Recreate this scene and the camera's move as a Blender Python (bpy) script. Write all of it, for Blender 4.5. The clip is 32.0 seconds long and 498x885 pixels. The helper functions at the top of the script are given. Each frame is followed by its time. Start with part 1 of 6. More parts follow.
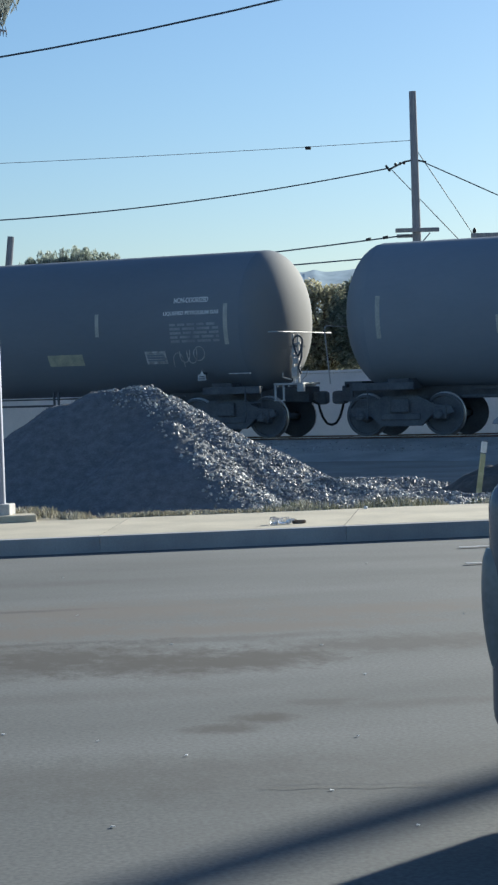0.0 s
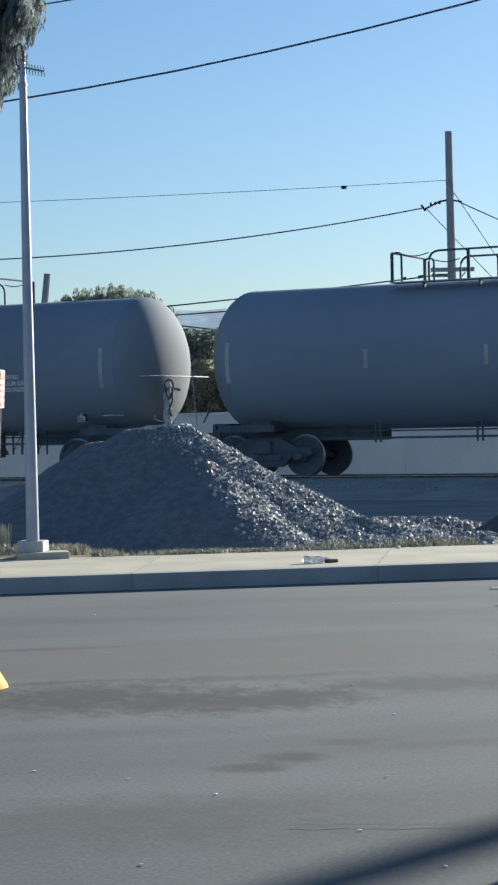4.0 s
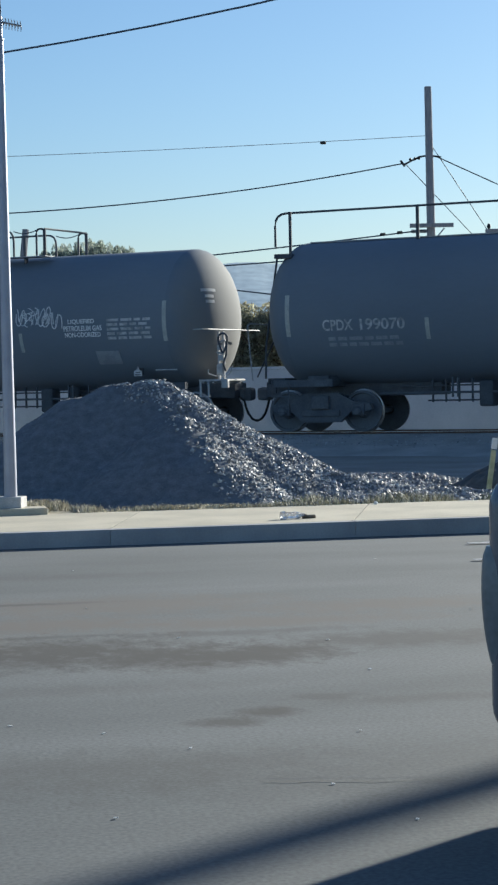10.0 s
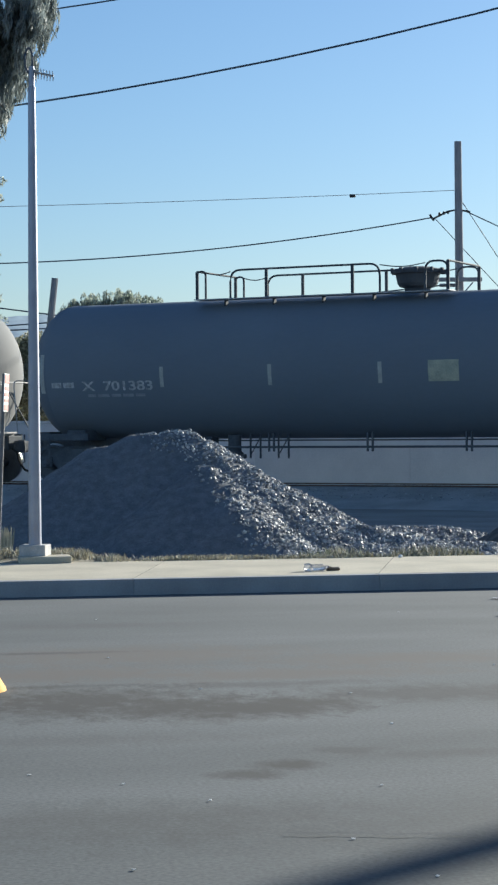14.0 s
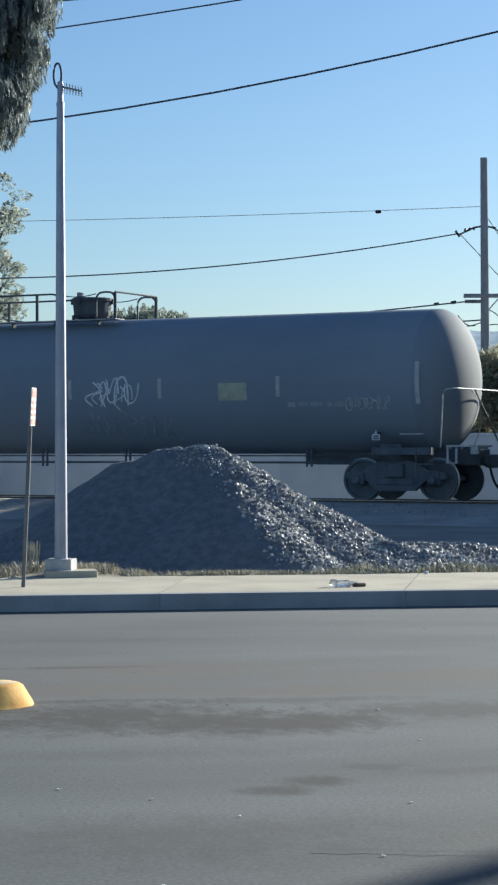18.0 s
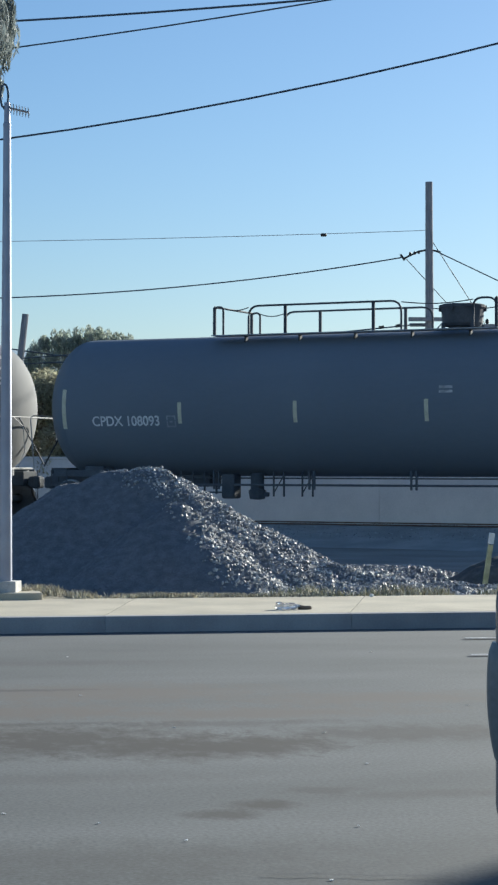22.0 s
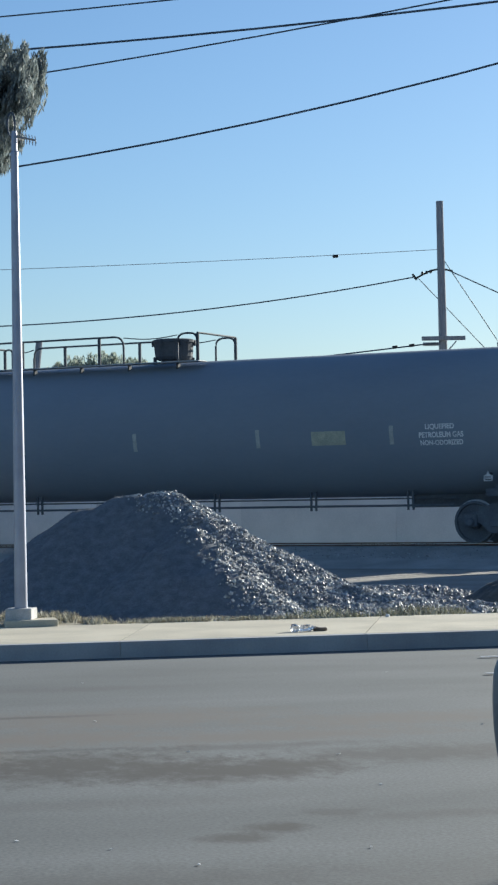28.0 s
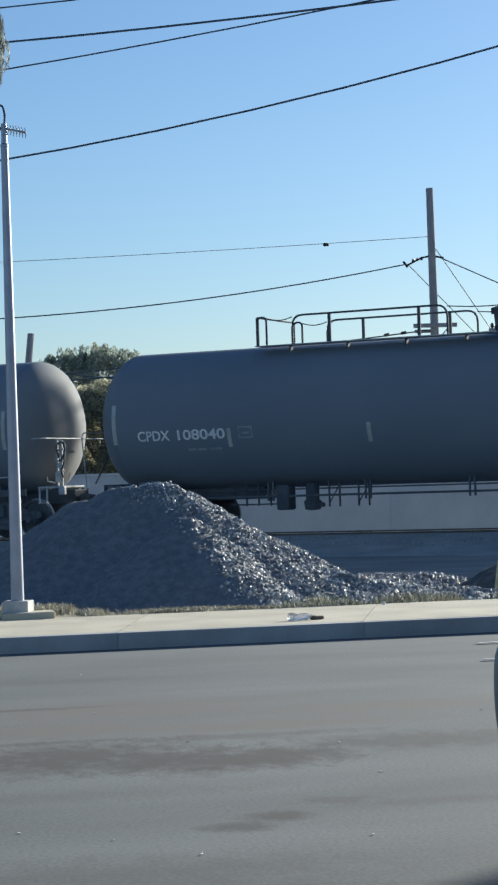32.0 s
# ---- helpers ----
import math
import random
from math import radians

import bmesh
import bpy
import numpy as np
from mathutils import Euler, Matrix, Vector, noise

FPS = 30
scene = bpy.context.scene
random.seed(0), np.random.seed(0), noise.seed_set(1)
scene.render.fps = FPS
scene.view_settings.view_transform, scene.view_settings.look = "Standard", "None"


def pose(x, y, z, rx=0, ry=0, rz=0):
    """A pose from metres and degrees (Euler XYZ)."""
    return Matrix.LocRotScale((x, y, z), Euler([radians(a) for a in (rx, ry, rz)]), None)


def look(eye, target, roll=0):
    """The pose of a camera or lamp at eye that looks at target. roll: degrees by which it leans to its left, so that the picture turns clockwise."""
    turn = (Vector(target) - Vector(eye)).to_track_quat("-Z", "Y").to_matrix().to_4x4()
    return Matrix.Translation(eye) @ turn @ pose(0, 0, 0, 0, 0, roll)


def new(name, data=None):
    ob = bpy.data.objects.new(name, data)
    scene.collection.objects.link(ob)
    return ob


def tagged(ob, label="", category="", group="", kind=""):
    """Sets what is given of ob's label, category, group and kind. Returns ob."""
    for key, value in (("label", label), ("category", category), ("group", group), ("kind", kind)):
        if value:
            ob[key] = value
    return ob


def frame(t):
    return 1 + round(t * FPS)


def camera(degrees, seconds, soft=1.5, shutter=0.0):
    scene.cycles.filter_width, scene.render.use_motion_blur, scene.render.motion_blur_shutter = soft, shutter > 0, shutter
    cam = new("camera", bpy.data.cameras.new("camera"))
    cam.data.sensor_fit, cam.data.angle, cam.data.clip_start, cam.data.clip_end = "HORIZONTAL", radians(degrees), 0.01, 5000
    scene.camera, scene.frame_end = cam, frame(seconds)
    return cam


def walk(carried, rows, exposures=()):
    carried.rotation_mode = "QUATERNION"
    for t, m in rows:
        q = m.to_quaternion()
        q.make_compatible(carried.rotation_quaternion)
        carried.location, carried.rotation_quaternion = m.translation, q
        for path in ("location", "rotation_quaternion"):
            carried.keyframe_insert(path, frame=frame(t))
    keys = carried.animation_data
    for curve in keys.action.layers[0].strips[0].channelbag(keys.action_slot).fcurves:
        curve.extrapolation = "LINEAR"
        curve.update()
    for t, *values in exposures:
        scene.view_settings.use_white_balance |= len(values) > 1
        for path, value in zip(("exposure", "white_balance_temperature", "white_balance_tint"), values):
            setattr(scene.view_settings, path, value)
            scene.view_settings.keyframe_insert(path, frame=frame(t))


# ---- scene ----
cam = camera(14.0, 32.0, soft=2.4)
PATH = [
    (0, (-0.012, 0.236, 1.533), (0.021, 2.235, 1.478), -1.6),
    (0.5, (-0.002, 0.219, 1.541), (0.03, 2.218, 1.48), -1.7),
    (1, (0.004, 0.201, 1.542), (0.031, 2.2, 1.481), -1.8),
    (1.5, (0.013, 0.189, 1.542), (0.028, 2.188, 1.487), -1.9),
    (2, (0.009, 0.172, 1.546), (0.012, 2.171, 1.499), -1.8),
    (2.5, (-0.006, 0.181, 1.545), (-0.011, 2.181, 1.511), -1.6),
    (3, (-0.011, 0.186, 1.549), (-0.018, 2.186, 1.525), -1.3),
    (3.5, (0.0, 0.183, 1.545), (-0.002, 2.183, 1.528), -1.2),
    (5.5, (-0.003, 0.159, 1.552), (-0.001, 2.159, 1.534), -1.2),
    (6, (0.007, 0.141, 1.554), (0.001, 2.141, 1.539), -1.2),
    (6.5, (0.016, 0.166, 1.552), (0.002, 2.166, 1.538), -1.2),
    (7, (0.028, 0.146, 1.552), (0.011, 2.146, 1.538), -1.2),
    (7.5, (0.025, 0.175, 1.547), (0.01, 2.175, 1.529), -1.1),
    (8, (0.029, 0.191, 1.54), (0.02, 2.191, 1.514), -1.0),
    (8.5, (0.02, 0.163, 1.545), (0.023, 2.163, 1.508), -1.0),
    (9, (0.014, 0.184, 1.542), (0.028, 2.183, 1.494), -0.9),
    (9.5, (0.019, 0.181, 1.541), (0.038, 2.18, 1.485), -1.1),
    (10, (0.022, 0.153, 1.547), (0.041, 2.152, 1.486), -1.2),
    (10.5, (0.023, 0.187, 1.537), (0.035, 2.187, 1.478), -1.3),
    (11, (0.043, 0.18, 1.539), (0.044, 2.179, 1.486), -1.4),
    (11.5, (0.046, 0.176, 1.541), (0.038, 2.176, 1.5), -1.3),
    (12, (0.056, 0.159, 1.542), (0.041, 2.159, 1.512), -1.1),
    (12.5, (0.047, 0.166, 1.546), (0.033, 2.166, 1.524), -0.8),
    (13, (0.04, 0.195, 1.54), (0.03, 2.195, 1.522), -0.7),
    (13.5, (0.033, 0.177, 1.541), (0.027, 2.177, 1.528), -0.5),
    (14, (0.028, 0.179, 1.543), (0.022, 2.179, 1.533), -0.4),
    (14.5, (0.014, 0.187, 1.543), (0.006, 2.187, 1.538), -0.3),
    (16.5, (-0.013, 0.178, 1.549), (-0.033, 2.178, 1.558), -0.0),
    (17, (-0.011, 0.207, 1.539), (-0.036, 2.207, 1.548), 0.0),
    (17.5, (-0.005, 0.179, 1.546), (-0.034, 2.178, 1.553), -0.0),
    (18, (-0.004, 0.178, 1.545), (-0.033, 2.178, 1.55), -0.1),
    (18.5, (0.001, 0.165, 1.546), (-0.023, 2.165, 1.549), -0.2),
    (19, (0.016, 0.139, 1.552), (0.003, 2.139, 1.557), -0.4),
    (19.5, (0.017, 0.163, 1.547), (0.015, 2.163, 1.555), -0.4),
    (20, (0.016, 0.153, 1.549), (0.021, 2.153, 1.563), -0.5),
    (20.5, (0.015, 0.144, 1.552), (0.022, 2.144, 1.571), -0.5),
    (21, (0.005, 0.157, 1.557), (0.013, 2.157, 1.581), -0.4),
    (21.5, (-0.013, 0.182, 1.548), (0.002, 2.182, 1.575), -0.1),
    (22, (-0.023, 0.196, 1.546), (0.003, 2.196, 1.573), 0.1),
    (22.5, (-0.038, 0.194, 1.55), (0.001, 2.193, 1.577), 0.2),
    (23, (-0.04, 0.164, 1.556), (0.009, 2.163, 1.583), 0.2),
    (23.5, (-0.014, 0.2, 1.551), (0.041, 2.199, 1.581), 0.0),
    (24, (0.006, 0.165, 1.559), (0.065, 2.164, 1.592), -0.3),
    (24.5, (0.02, 0.178, 1.552), (0.081, 2.177, 1.589), -0.5),
    (25, (0.033, 0.161, 1.554), (0.094, 2.16, 1.597), -0.7),
    (25.5, (0.039, 0.143, 1.56), (0.095, 2.142, 1.611), -0.8),
    (26, (0.037, 0.164, 1.557), (0.082, 2.162, 1.617), -0.9),
    (26.5, (0.04, 0.133, 1.563), (0.071, 2.132, 1.629), -0.9),
    (28.5, (0.022, 0.192, 1.543), (0.028, 2.192, 1.585), -1.0),
    (29, (0.003, 0.18, 1.549), (0.012, 2.179, 1.587), -0.8),
    (29.5, (-0.002, 0.228, 1.542), (0.009, 2.228, 1.582), -0.9),
    (30, (-0.013, 0.178, 1.553), (0.003, 2.177, 1.597), -0.9),
    (30.5, (-0.012, 0.199, 1.551), (0.006, 2.198, 1.598), -1.1),
    (31, (0.003, 0.192, 1.549), (0.02, 2.191, 1.598), -1.4),
    (31.5, (0.008, 0.149, 1.552), (0.024, 2.149, 1.597), -1.6),
    (32, (0.013, 0.179, 1.546), (0.029, 2.178, 1.585), -1.8),
]
walk(cam, [(t, look(eye, target, roll)) for t, eye, target, roll in PATH], [(0, 0.98, 5420, 8), (32, 0.98, 5420, 8)])

# ---- daylight: low sun beyond the railway, to the right ----
SUN_EL, SUN_AZ = radians(17.5), (0.664, 0.748)
sun = new("sun", bpy.data.lights.new("sun", "SUN"))
sun.data.energy, sun.data.angle, sun.data.color = 4.9, radians(1.0), (1.0, 0.86, 0.635)
sun.matrix_world = look((0, 0, 60), (-SUN_AZ[0] * math.cos(SUN_EL), -SUN_AZ[1] * math.cos(SUN_EL), 60 - math.sin(SUN_EL)))
world = bpy.data.worlds.new("sky")
scene.world = world
world.use_nodes = True
wn = world.node_tree.nodes
sky = wn.new("ShaderNodeTexSky")
sky.sky_type, sky.sun_disc = "NISHITA", False
sky.sun_elevation, sky.sun_rotation = SUN_EL, math.atan2(SUN_AZ[0], SUN_AZ[1])
sky.air_density, sky.dust_density, sky.ozone_density = 1.06, 0.5, 3.0
world.node_tree.links.new(sky.outputs[0], wn["Background"].inputs[0])
wn["Background"].inputs[1].default_value = 0.0545

# ---- materials ----
def mat(name, c1, c2=None, rough=0.7, metal=0.0, scale=3.0, detail=4.0, fine=60.0, bump=0.15, dist=0.01, spec=0.5, rand=0.0, island=0.0, stretch=None, lo=0.35, hi=0.65, even=False, grain=0.35):
    m = bpy.data.materials.new(name)
    m.use_nodes = True
    nt = m.node_tree
    n, link = nt.nodes, nt.links.new
    b = n["Principled BSDF"]
    b.inputs["Roughness"].default_value, b.inputs["Metallic"].default_value = rough, metal
    b.inputs["Specular IOR Level"].default_value = spec
    co = n.new("ShaderNodeTexCoord").outputs["Object"]
    plain = co
    if stretch:
        mp = n.new("ShaderNodeMapping")
        mp.inputs["Scale"].default_value = stretch
        link(co, mp.inputs[0])
        co = mp.outputs[0]
    big = n.new("ShaderNodeTexNoise")
    big.inputs["Scale"].default_value, big.inputs["Detail"].default_value = scale, detail
    link(co, big.inputs["Vector"])
    small = n.new("ShaderNodeTexNoise")
    small.inputs["Scale"].default_value, small.inputs["Detail"].default_value = fine, 3
    link(plain if even else co, small.inputs["Vector"])
    ramp = n.new("ShaderNodeValToRGB")
    ramp.color_ramp.elements[0].position, ramp.color_ramp.elements[1].position = lo, hi
    ramp.color_ramp.elements[0].color = (*c1, 1)
    ramp.color_ramp.elements[1].color = (*(c2 or c1), 1)
    link(big.outputs[0], ramp.inputs[0])
    mix = n.new("ShaderNodeMix")
    mix.data_type, mix.blend_type = "RGBA", "OVERLAY"
    mix.inputs[0].default_value = grain
    link(ramp.outputs[0], mix.inputs[6])
    link(small.outputs[0], mix.inputs[7])
    out = mix.outputs[2]
    if rand or island:
        if rand:
            r = n.new("ShaderNodeObjectInfo").outputs["Random"]
        else:
            r = n.new("ShaderNodeNewGeometry").outputs["Random Per Island"]
        mr = n.new("ShaderNodeMapRange")
        k = rand or island
        mr.inputs[3].default_value, mr.inputs[4].default_value = 1 - k, 1 + k
        link(r, mr.inputs[0])
        hsv = n.new("ShaderNodeHueSaturation")
        link(mr.outputs[0], hsv.inputs["Value"])
        link(out, hsv.inputs["Color"])
        out = hsv.outputs[0]
    link(out, b.inputs["Base Color"])
    if bump:
        bp = n.new("ShaderNodeBump")
        bp.inputs["Strength"].default_value, bp.inputs["Distance"].default_value = bump, dist
        link(small.outputs[0], bp.inputs["Height"])
        link(bp.outputs[0], b.inputs["Normal"])
    return m

M_ASPHALT = mat("asphalt", (0.078, 0.087, 0.0885), (0.137, 0.147, 0.148), 0.88, scale=0.6, detail=8, fine=48, bump=0.16, dist=0.004, stretch=(0.45, 1.3, 1), lo=0.28, hi=0.72, even=True, grain=0.6)
OIL, BROWN = (0.037, 0.035, 0.033, 1), (0.117, 0.104, 0.091, 1)
STAINS = ((-1.7, -5.2, 1.9, 0.9, 0.8, BROWN), (0.1, -5.8, 1.6, 0.6, 0.8, BROWN), (-2.3, -6.2, 1.3, 0.6, 0.85, BROWN), (-0.9, -6.5, 1.8, 0.5, 0.8, BROWN), (-2.3, -4.95, 0.9, 0.12, 0.6, OIL), (-2.3, -6.85, 0.8, 0.14, 0.6, OIL), (-1.2, -7.0, 1.2, 0.25, 0.5, OIL), (-2.3, -7.6, 1.4, 1.0, 0.95, OIL), (-1.5, -8.0, 1.1, 0.75, 1.0, OIL), (-1.1, -8.0, 0.6, 0.5, 0.9, OIL), (-0.2, -7.6, 1.4, 0.6, 0.7, OIL), (-2.2, -9.05, 1.4, 0.3, 0.25, OIL), (-1.72, -10.22, 0.26, 0.2, 0.8, OIL), (-1.5, -9.98, 0.28, 0.2, 0.9, OIL), (-1.15, -9.62, 0.3, 0.16, 0.5, OIL), (-0.6, -9.8, 0.8, 0.2, 0.4, OIL), (-1.9, -3.0, 1.6, 0.3, 0.25, OIL), (2.6, -4.5, 2.2, 0.4, 0.15, OIL), (-1.0, -11.5, 2.2, 0.9, 0.2, OIL), (-2.4, -11.2, 1.4, 0.7, 0.35, OIL))
def stain_road(m):
    """Oil and tar stains, each a ragged patch at its own place on the road."""
    n, link = m.node_tree.nodes, m.node_tree.links.new
    b = n["Principled BSDF"]
    src = b.inputs["Base Color"].links[0].from_socket
    co = n.new("ShaderNodeTexCoord").outputs["Object"]
    rag = n.new("ShaderNodeTexNoise")
    rag.inputs["Scale"].default_value, rag.inputs["Detail"].default_value, rag.inputs["Roughness"].default_value = 3.4, 12, 0.78
    mp = n.new("ShaderNodeMapping")
    mp.inputs["Scale"].default_value = (1.7, 1.0, 1)
    link(co, mp.inputs[0])
    link(mp.outputs[0], rag.inputs["Vector"])
    for x, y, rx, ry, k, tint in STAINS:
        mp = n.new("ShaderNodeMapping")
        mp.inputs["Location"].default_value = (-x / rx, -y / ry, 0)
        mp.inputs["Scale"].default_value = (1 / rx, 1 / ry, 0)
        ln = n.new("ShaderNodeVectorMath")
        ln.operation = "LENGTH"
        link(co, mp.inputs[0])
        link(mp.outputs[0], ln.inputs[0])
        mr = n.new("ShaderNodeMapRange")
        mr.inputs[1].default_value, mr.inputs[2].default_value, mr.inputs[3].default_value, mr.inputs[4].default_value = 0.2, 1.25, 1.0, 0.0
        link(ln.outputs["Value"], mr.inputs[0])
        ad = n.new("ShaderNodeMath")
        ad.operation = "MULTIPLY_ADD"
        link(rag.outputs[0], ad.inputs[0])
        ad.inputs[1].default_value = 2.0
        link(mr.outputs[0], ad.inputs[2])
        m2 = n.new("ShaderNodeMapRange")
        m2.inputs[1].default_value, m2.inputs[2].default_value, m2.inputs[3].default_value, m2.inputs[4].default_value = 1.4, 1.95, 0.0, k
        link(ad.outputs[0], m2.inputs[0])
        mx = n.new("ShaderNodeMix")
        mx.data_type = "RGBA"
        link(m2.outputs[0], mx.inputs[0])
        link(src, mx.inputs[6])
        mx.inputs[7].default_value = tint
        src = mx.outputs[2]
    link(src, b.inputs["Base Color"])
stain_road(M_ASPHALT)
M_CONCRETE = mat("pavement_concrete", (0.42, 0.385, 0.295), (0.55, 0.5, 0.385), 0.9, scale=1.2, fine=80, bump=0.3, dist=0.004, rand=0.05)
M_FOOTING = mat("grey_footing_concrete", (0.4, 0.4, 0.39), (0.54, 0.53, 0.51), 0.9, scale=6, fine=80, bump=0.4, dist=0.004)
M_KERB = mat("kerb_concrete", (0.29, 0.29, 0.295), (0.37, 0.37, 0.37), 0.9, scale=2, fine=60, bump=0.1, dist=0.003, rand=0.06, grain=0.2)
M_DIRT = mat("dirt", (0.24, 0.225, 0.2), (0.36, 0.335, 0.295), 0.95, scale=0.5, fine=30, bump=0.8, dist=0.02)
M_VERGE = mat("verge_soil", (0.22, 0.2, 0.145), (0.38, 0.345, 0.26), 0.95, scale=5, fine=40, bump=0.8, dist=0.02)
M_BALLAST = mat("ballast_stone", (0.2, 0.205, 0.21), (0.44, 0.44, 0.43), 0.8, scale=5, fine=40, bump=0.3, dist=0.01, island=0.5)
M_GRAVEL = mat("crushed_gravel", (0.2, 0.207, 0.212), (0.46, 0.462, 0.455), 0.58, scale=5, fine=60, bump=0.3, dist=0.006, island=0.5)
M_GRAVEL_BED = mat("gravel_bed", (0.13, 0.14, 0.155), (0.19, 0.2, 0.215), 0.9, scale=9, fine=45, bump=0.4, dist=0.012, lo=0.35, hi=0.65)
# fine stone whose blue-dark tone paints in the shade of the heap's left face
M_FINES_SHADE = mat("shade_toned_fines", (0.15, 0.163, 0.185), (0.19, 0.203, 0.225), 0.9, scale=1.6, fine=45, bump=0.1, dist=0.005, island=0.05)
M_BANK = mat("track_bank_ballast", (0.34, 0.33, 0.31), (0.47, 0.455, 0.43), 0.95, scale=1.3, detail=6, fine=35, bump=0.5, dist=0.015)
M_STEEL_RUST = mat("rusty_steel", (0.09, 0.05, 0.035), (0.16, 0.1, 0.07), 0.75, metal=0.3, scale=6, fine=50)
M_RAILHEAD = mat("polished_rail", (0.6, 0.61, 0.62), (0.72, 0.72, 0.72), 0.38, metal=0.7, scale=3, fine=40, bump=0.05)
M_TIE = mat("creosoted_timber", (0.05, 0.04, 0.032), (0.1, 0.085, 0.07), 0.9, scale=4, fine=40, rand=0.2, stretch=(1, 6, 6))
M_GALV = mat("galvanised_steel", (0.27, 0.28, 0.3), (0.36, 0.37, 0.39), 0.45, metal=0.5, scale=4, fine=80, bump=0.05)
M_WOODPOLE = mat("weathered_pole_timber", (0.22, 0.23, 0.265), (0.32, 0.325, 0.35), 0.9, scale=5, fine=30, bump=0.4, stretch=(6, 6, 0.6))
M_WIRE = mat("wire_rubber", (0.05, 0.075, 0.11), rough=0.6, bump=0)
M_WIRE_AL = mat("aluminium_wire", (0.3, 0.3, 0.31), rough=0.5, metal=0.5, bump=0)
M_WALL = mat("white_painted_wall", (0.68, 0.7, 0.72), (0.8, 0.81, 0.82), 0.85, scale=0.8, fine=30, bump=0.1, rand=0.04)
# the pale blue of distant air is put into the hill colour
M_HILL_HAZED = mat("haze_toned_hill", (0.34, 0.425, 0.49), (0.4, 0.485, 0.55), 1.0, scale=0.006, detail=8, fine=0.1, bump=0, spec=0)
def leaf_mat(name, c1, c2, glow):
    m = mat(name, c1, c2, 0.55, scale=1.5, fine=8, bump=0, island=0.45)
    n, link = m.node_tree.nodes, m.node_tree.links.new
    b, out = n["Principled BSDF"], n["Material Output"]
    t, mx = n.new("ShaderNodeBsdfTranslucent"), n.new("ShaderNodeMixShader")
    link(b.inputs["Base Color"].links[0].from_socket, t.inputs["Color"])
    mx.inputs[0].default_value = glow
    link(b.outputs[0], mx.inputs[1])
    link(t.outputs[0], mx.inputs[2])
    link(mx.outputs[0], out.inputs[0])
    return m
M_LEAF_DARK = leaf_mat("dark_leaf", (0.13, 0.155, 0.115), (0.23, 0.25, 0.18), 0.5)
M_LEAF_EUC = leaf_mat("eucalyptus_leaf", (0.15, 0.18, 0.18), (0.27, 0.305, 0.298), 0.4)
M_LEAF_HEDGE = leaf_mat("hedge_leaf", (0.3, 0.3, 0.215), (0.46, 0.445, 0.32), 0.6)
M_LEAF_GREY = leaf_mat("grey_green_leaf", (0.16, 0.195, 0.15), (0.27, 0.3, 0.24), 0.45)
M_LEAF_PALE = leaf_mat("pale_green_leaf", (0.26, 0.305, 0.26), (0.44, 0.48, 0.42), 0.55)
M_BARK = mat("bark", (0.1, 0.075, 0.055), (0.2, 0.16, 0.12), 0.9, scale=6, fine=30, bump=0.6, stretch=(4, 4, 1))
M_GRASS_DRY = mat("dry_grass", (0.4, 0.37, 0.27), (0.56, 0.52, 0.4), 0.8, scale=1.2, fine=20, bump=0, island=0.4)
M_GRASS_GREEN = mat("green_grass", (0.2, 0.215, 0.12), (0.33, 0.335, 0.21), 0.8, scale=1.2, fine=20, bump=0, island=0.4)
M_YELLOW = mat("yellow_paint", (0.74, 0.38, 0.07), (0.88, 0.52, 0.14), 0.8, scale=7, fine=50, bump=0.15)
M_YELLOW_WORN = mat("worn_yellow_paint", (0.5, 0.42, 0.3), (0.8, 0.54, 0.23), 0.85, scale=8, detail=7, fine=60, bump=0.2)
M_MARKER = mat("sun_faded_yellow", (0.36, 0.36, 0.2), (0.5, 0.49, 0.3), 0.7, scale=6, fine=40, bump=0.1)
M_WHITE = mat("white_paint", (0.72, 0.72, 0.70), (0.82, 0.82, 0.8), 0.6, scale=6, fine=40, bump=0.05)
M_WORN_WHITE = mat("worn_white_paint", (0.25, 0.26, 0.27), (0.6, 0.6, 0.6), 0.7, scale=9, fine=50, bump=0.05, lo=0.3, hi=0.6)
M_SIGNPOST = mat("weathered_sign_post", (0.14, 0.138, 0.14), (0.22, 0.215, 0.22), 0.6, metal=0.3, scale=5, fine=60, bump=0.1)
M_RED = mat("faded_red_paint", (0.6, 0.22, 0.2), (0.7, 0.34, 0.3), 0.6, scale=6, bump=0.05)
M_CARPAINT = mat("dark_blue_car_paint", (0.135, 0.155, 0.19), (0.145, 0.165, 0.2), 0.2, metal=0.25, scale=2, fine=200, bump=0.0)
M_TRIM = mat("grey_plastic_trim", (0.15, 0.165, 0.185), (0.18, 0.195, 0.21), 0.45, scale=4, fine=90, bump=0.05)
M_BLACKPLASTIC = mat("black_plastic", (0.02, 0.02, 0.022), (0.03, 0.03, 0.03), 0.6, scale=6, fine=90, bump=0.15, dist=0.002)
M_RUBBER = mat("tyre_rubber", (0.02, 0.02, 0.02), (0.035, 0.033, 0.03), 0.85, scale=6, fine=50)
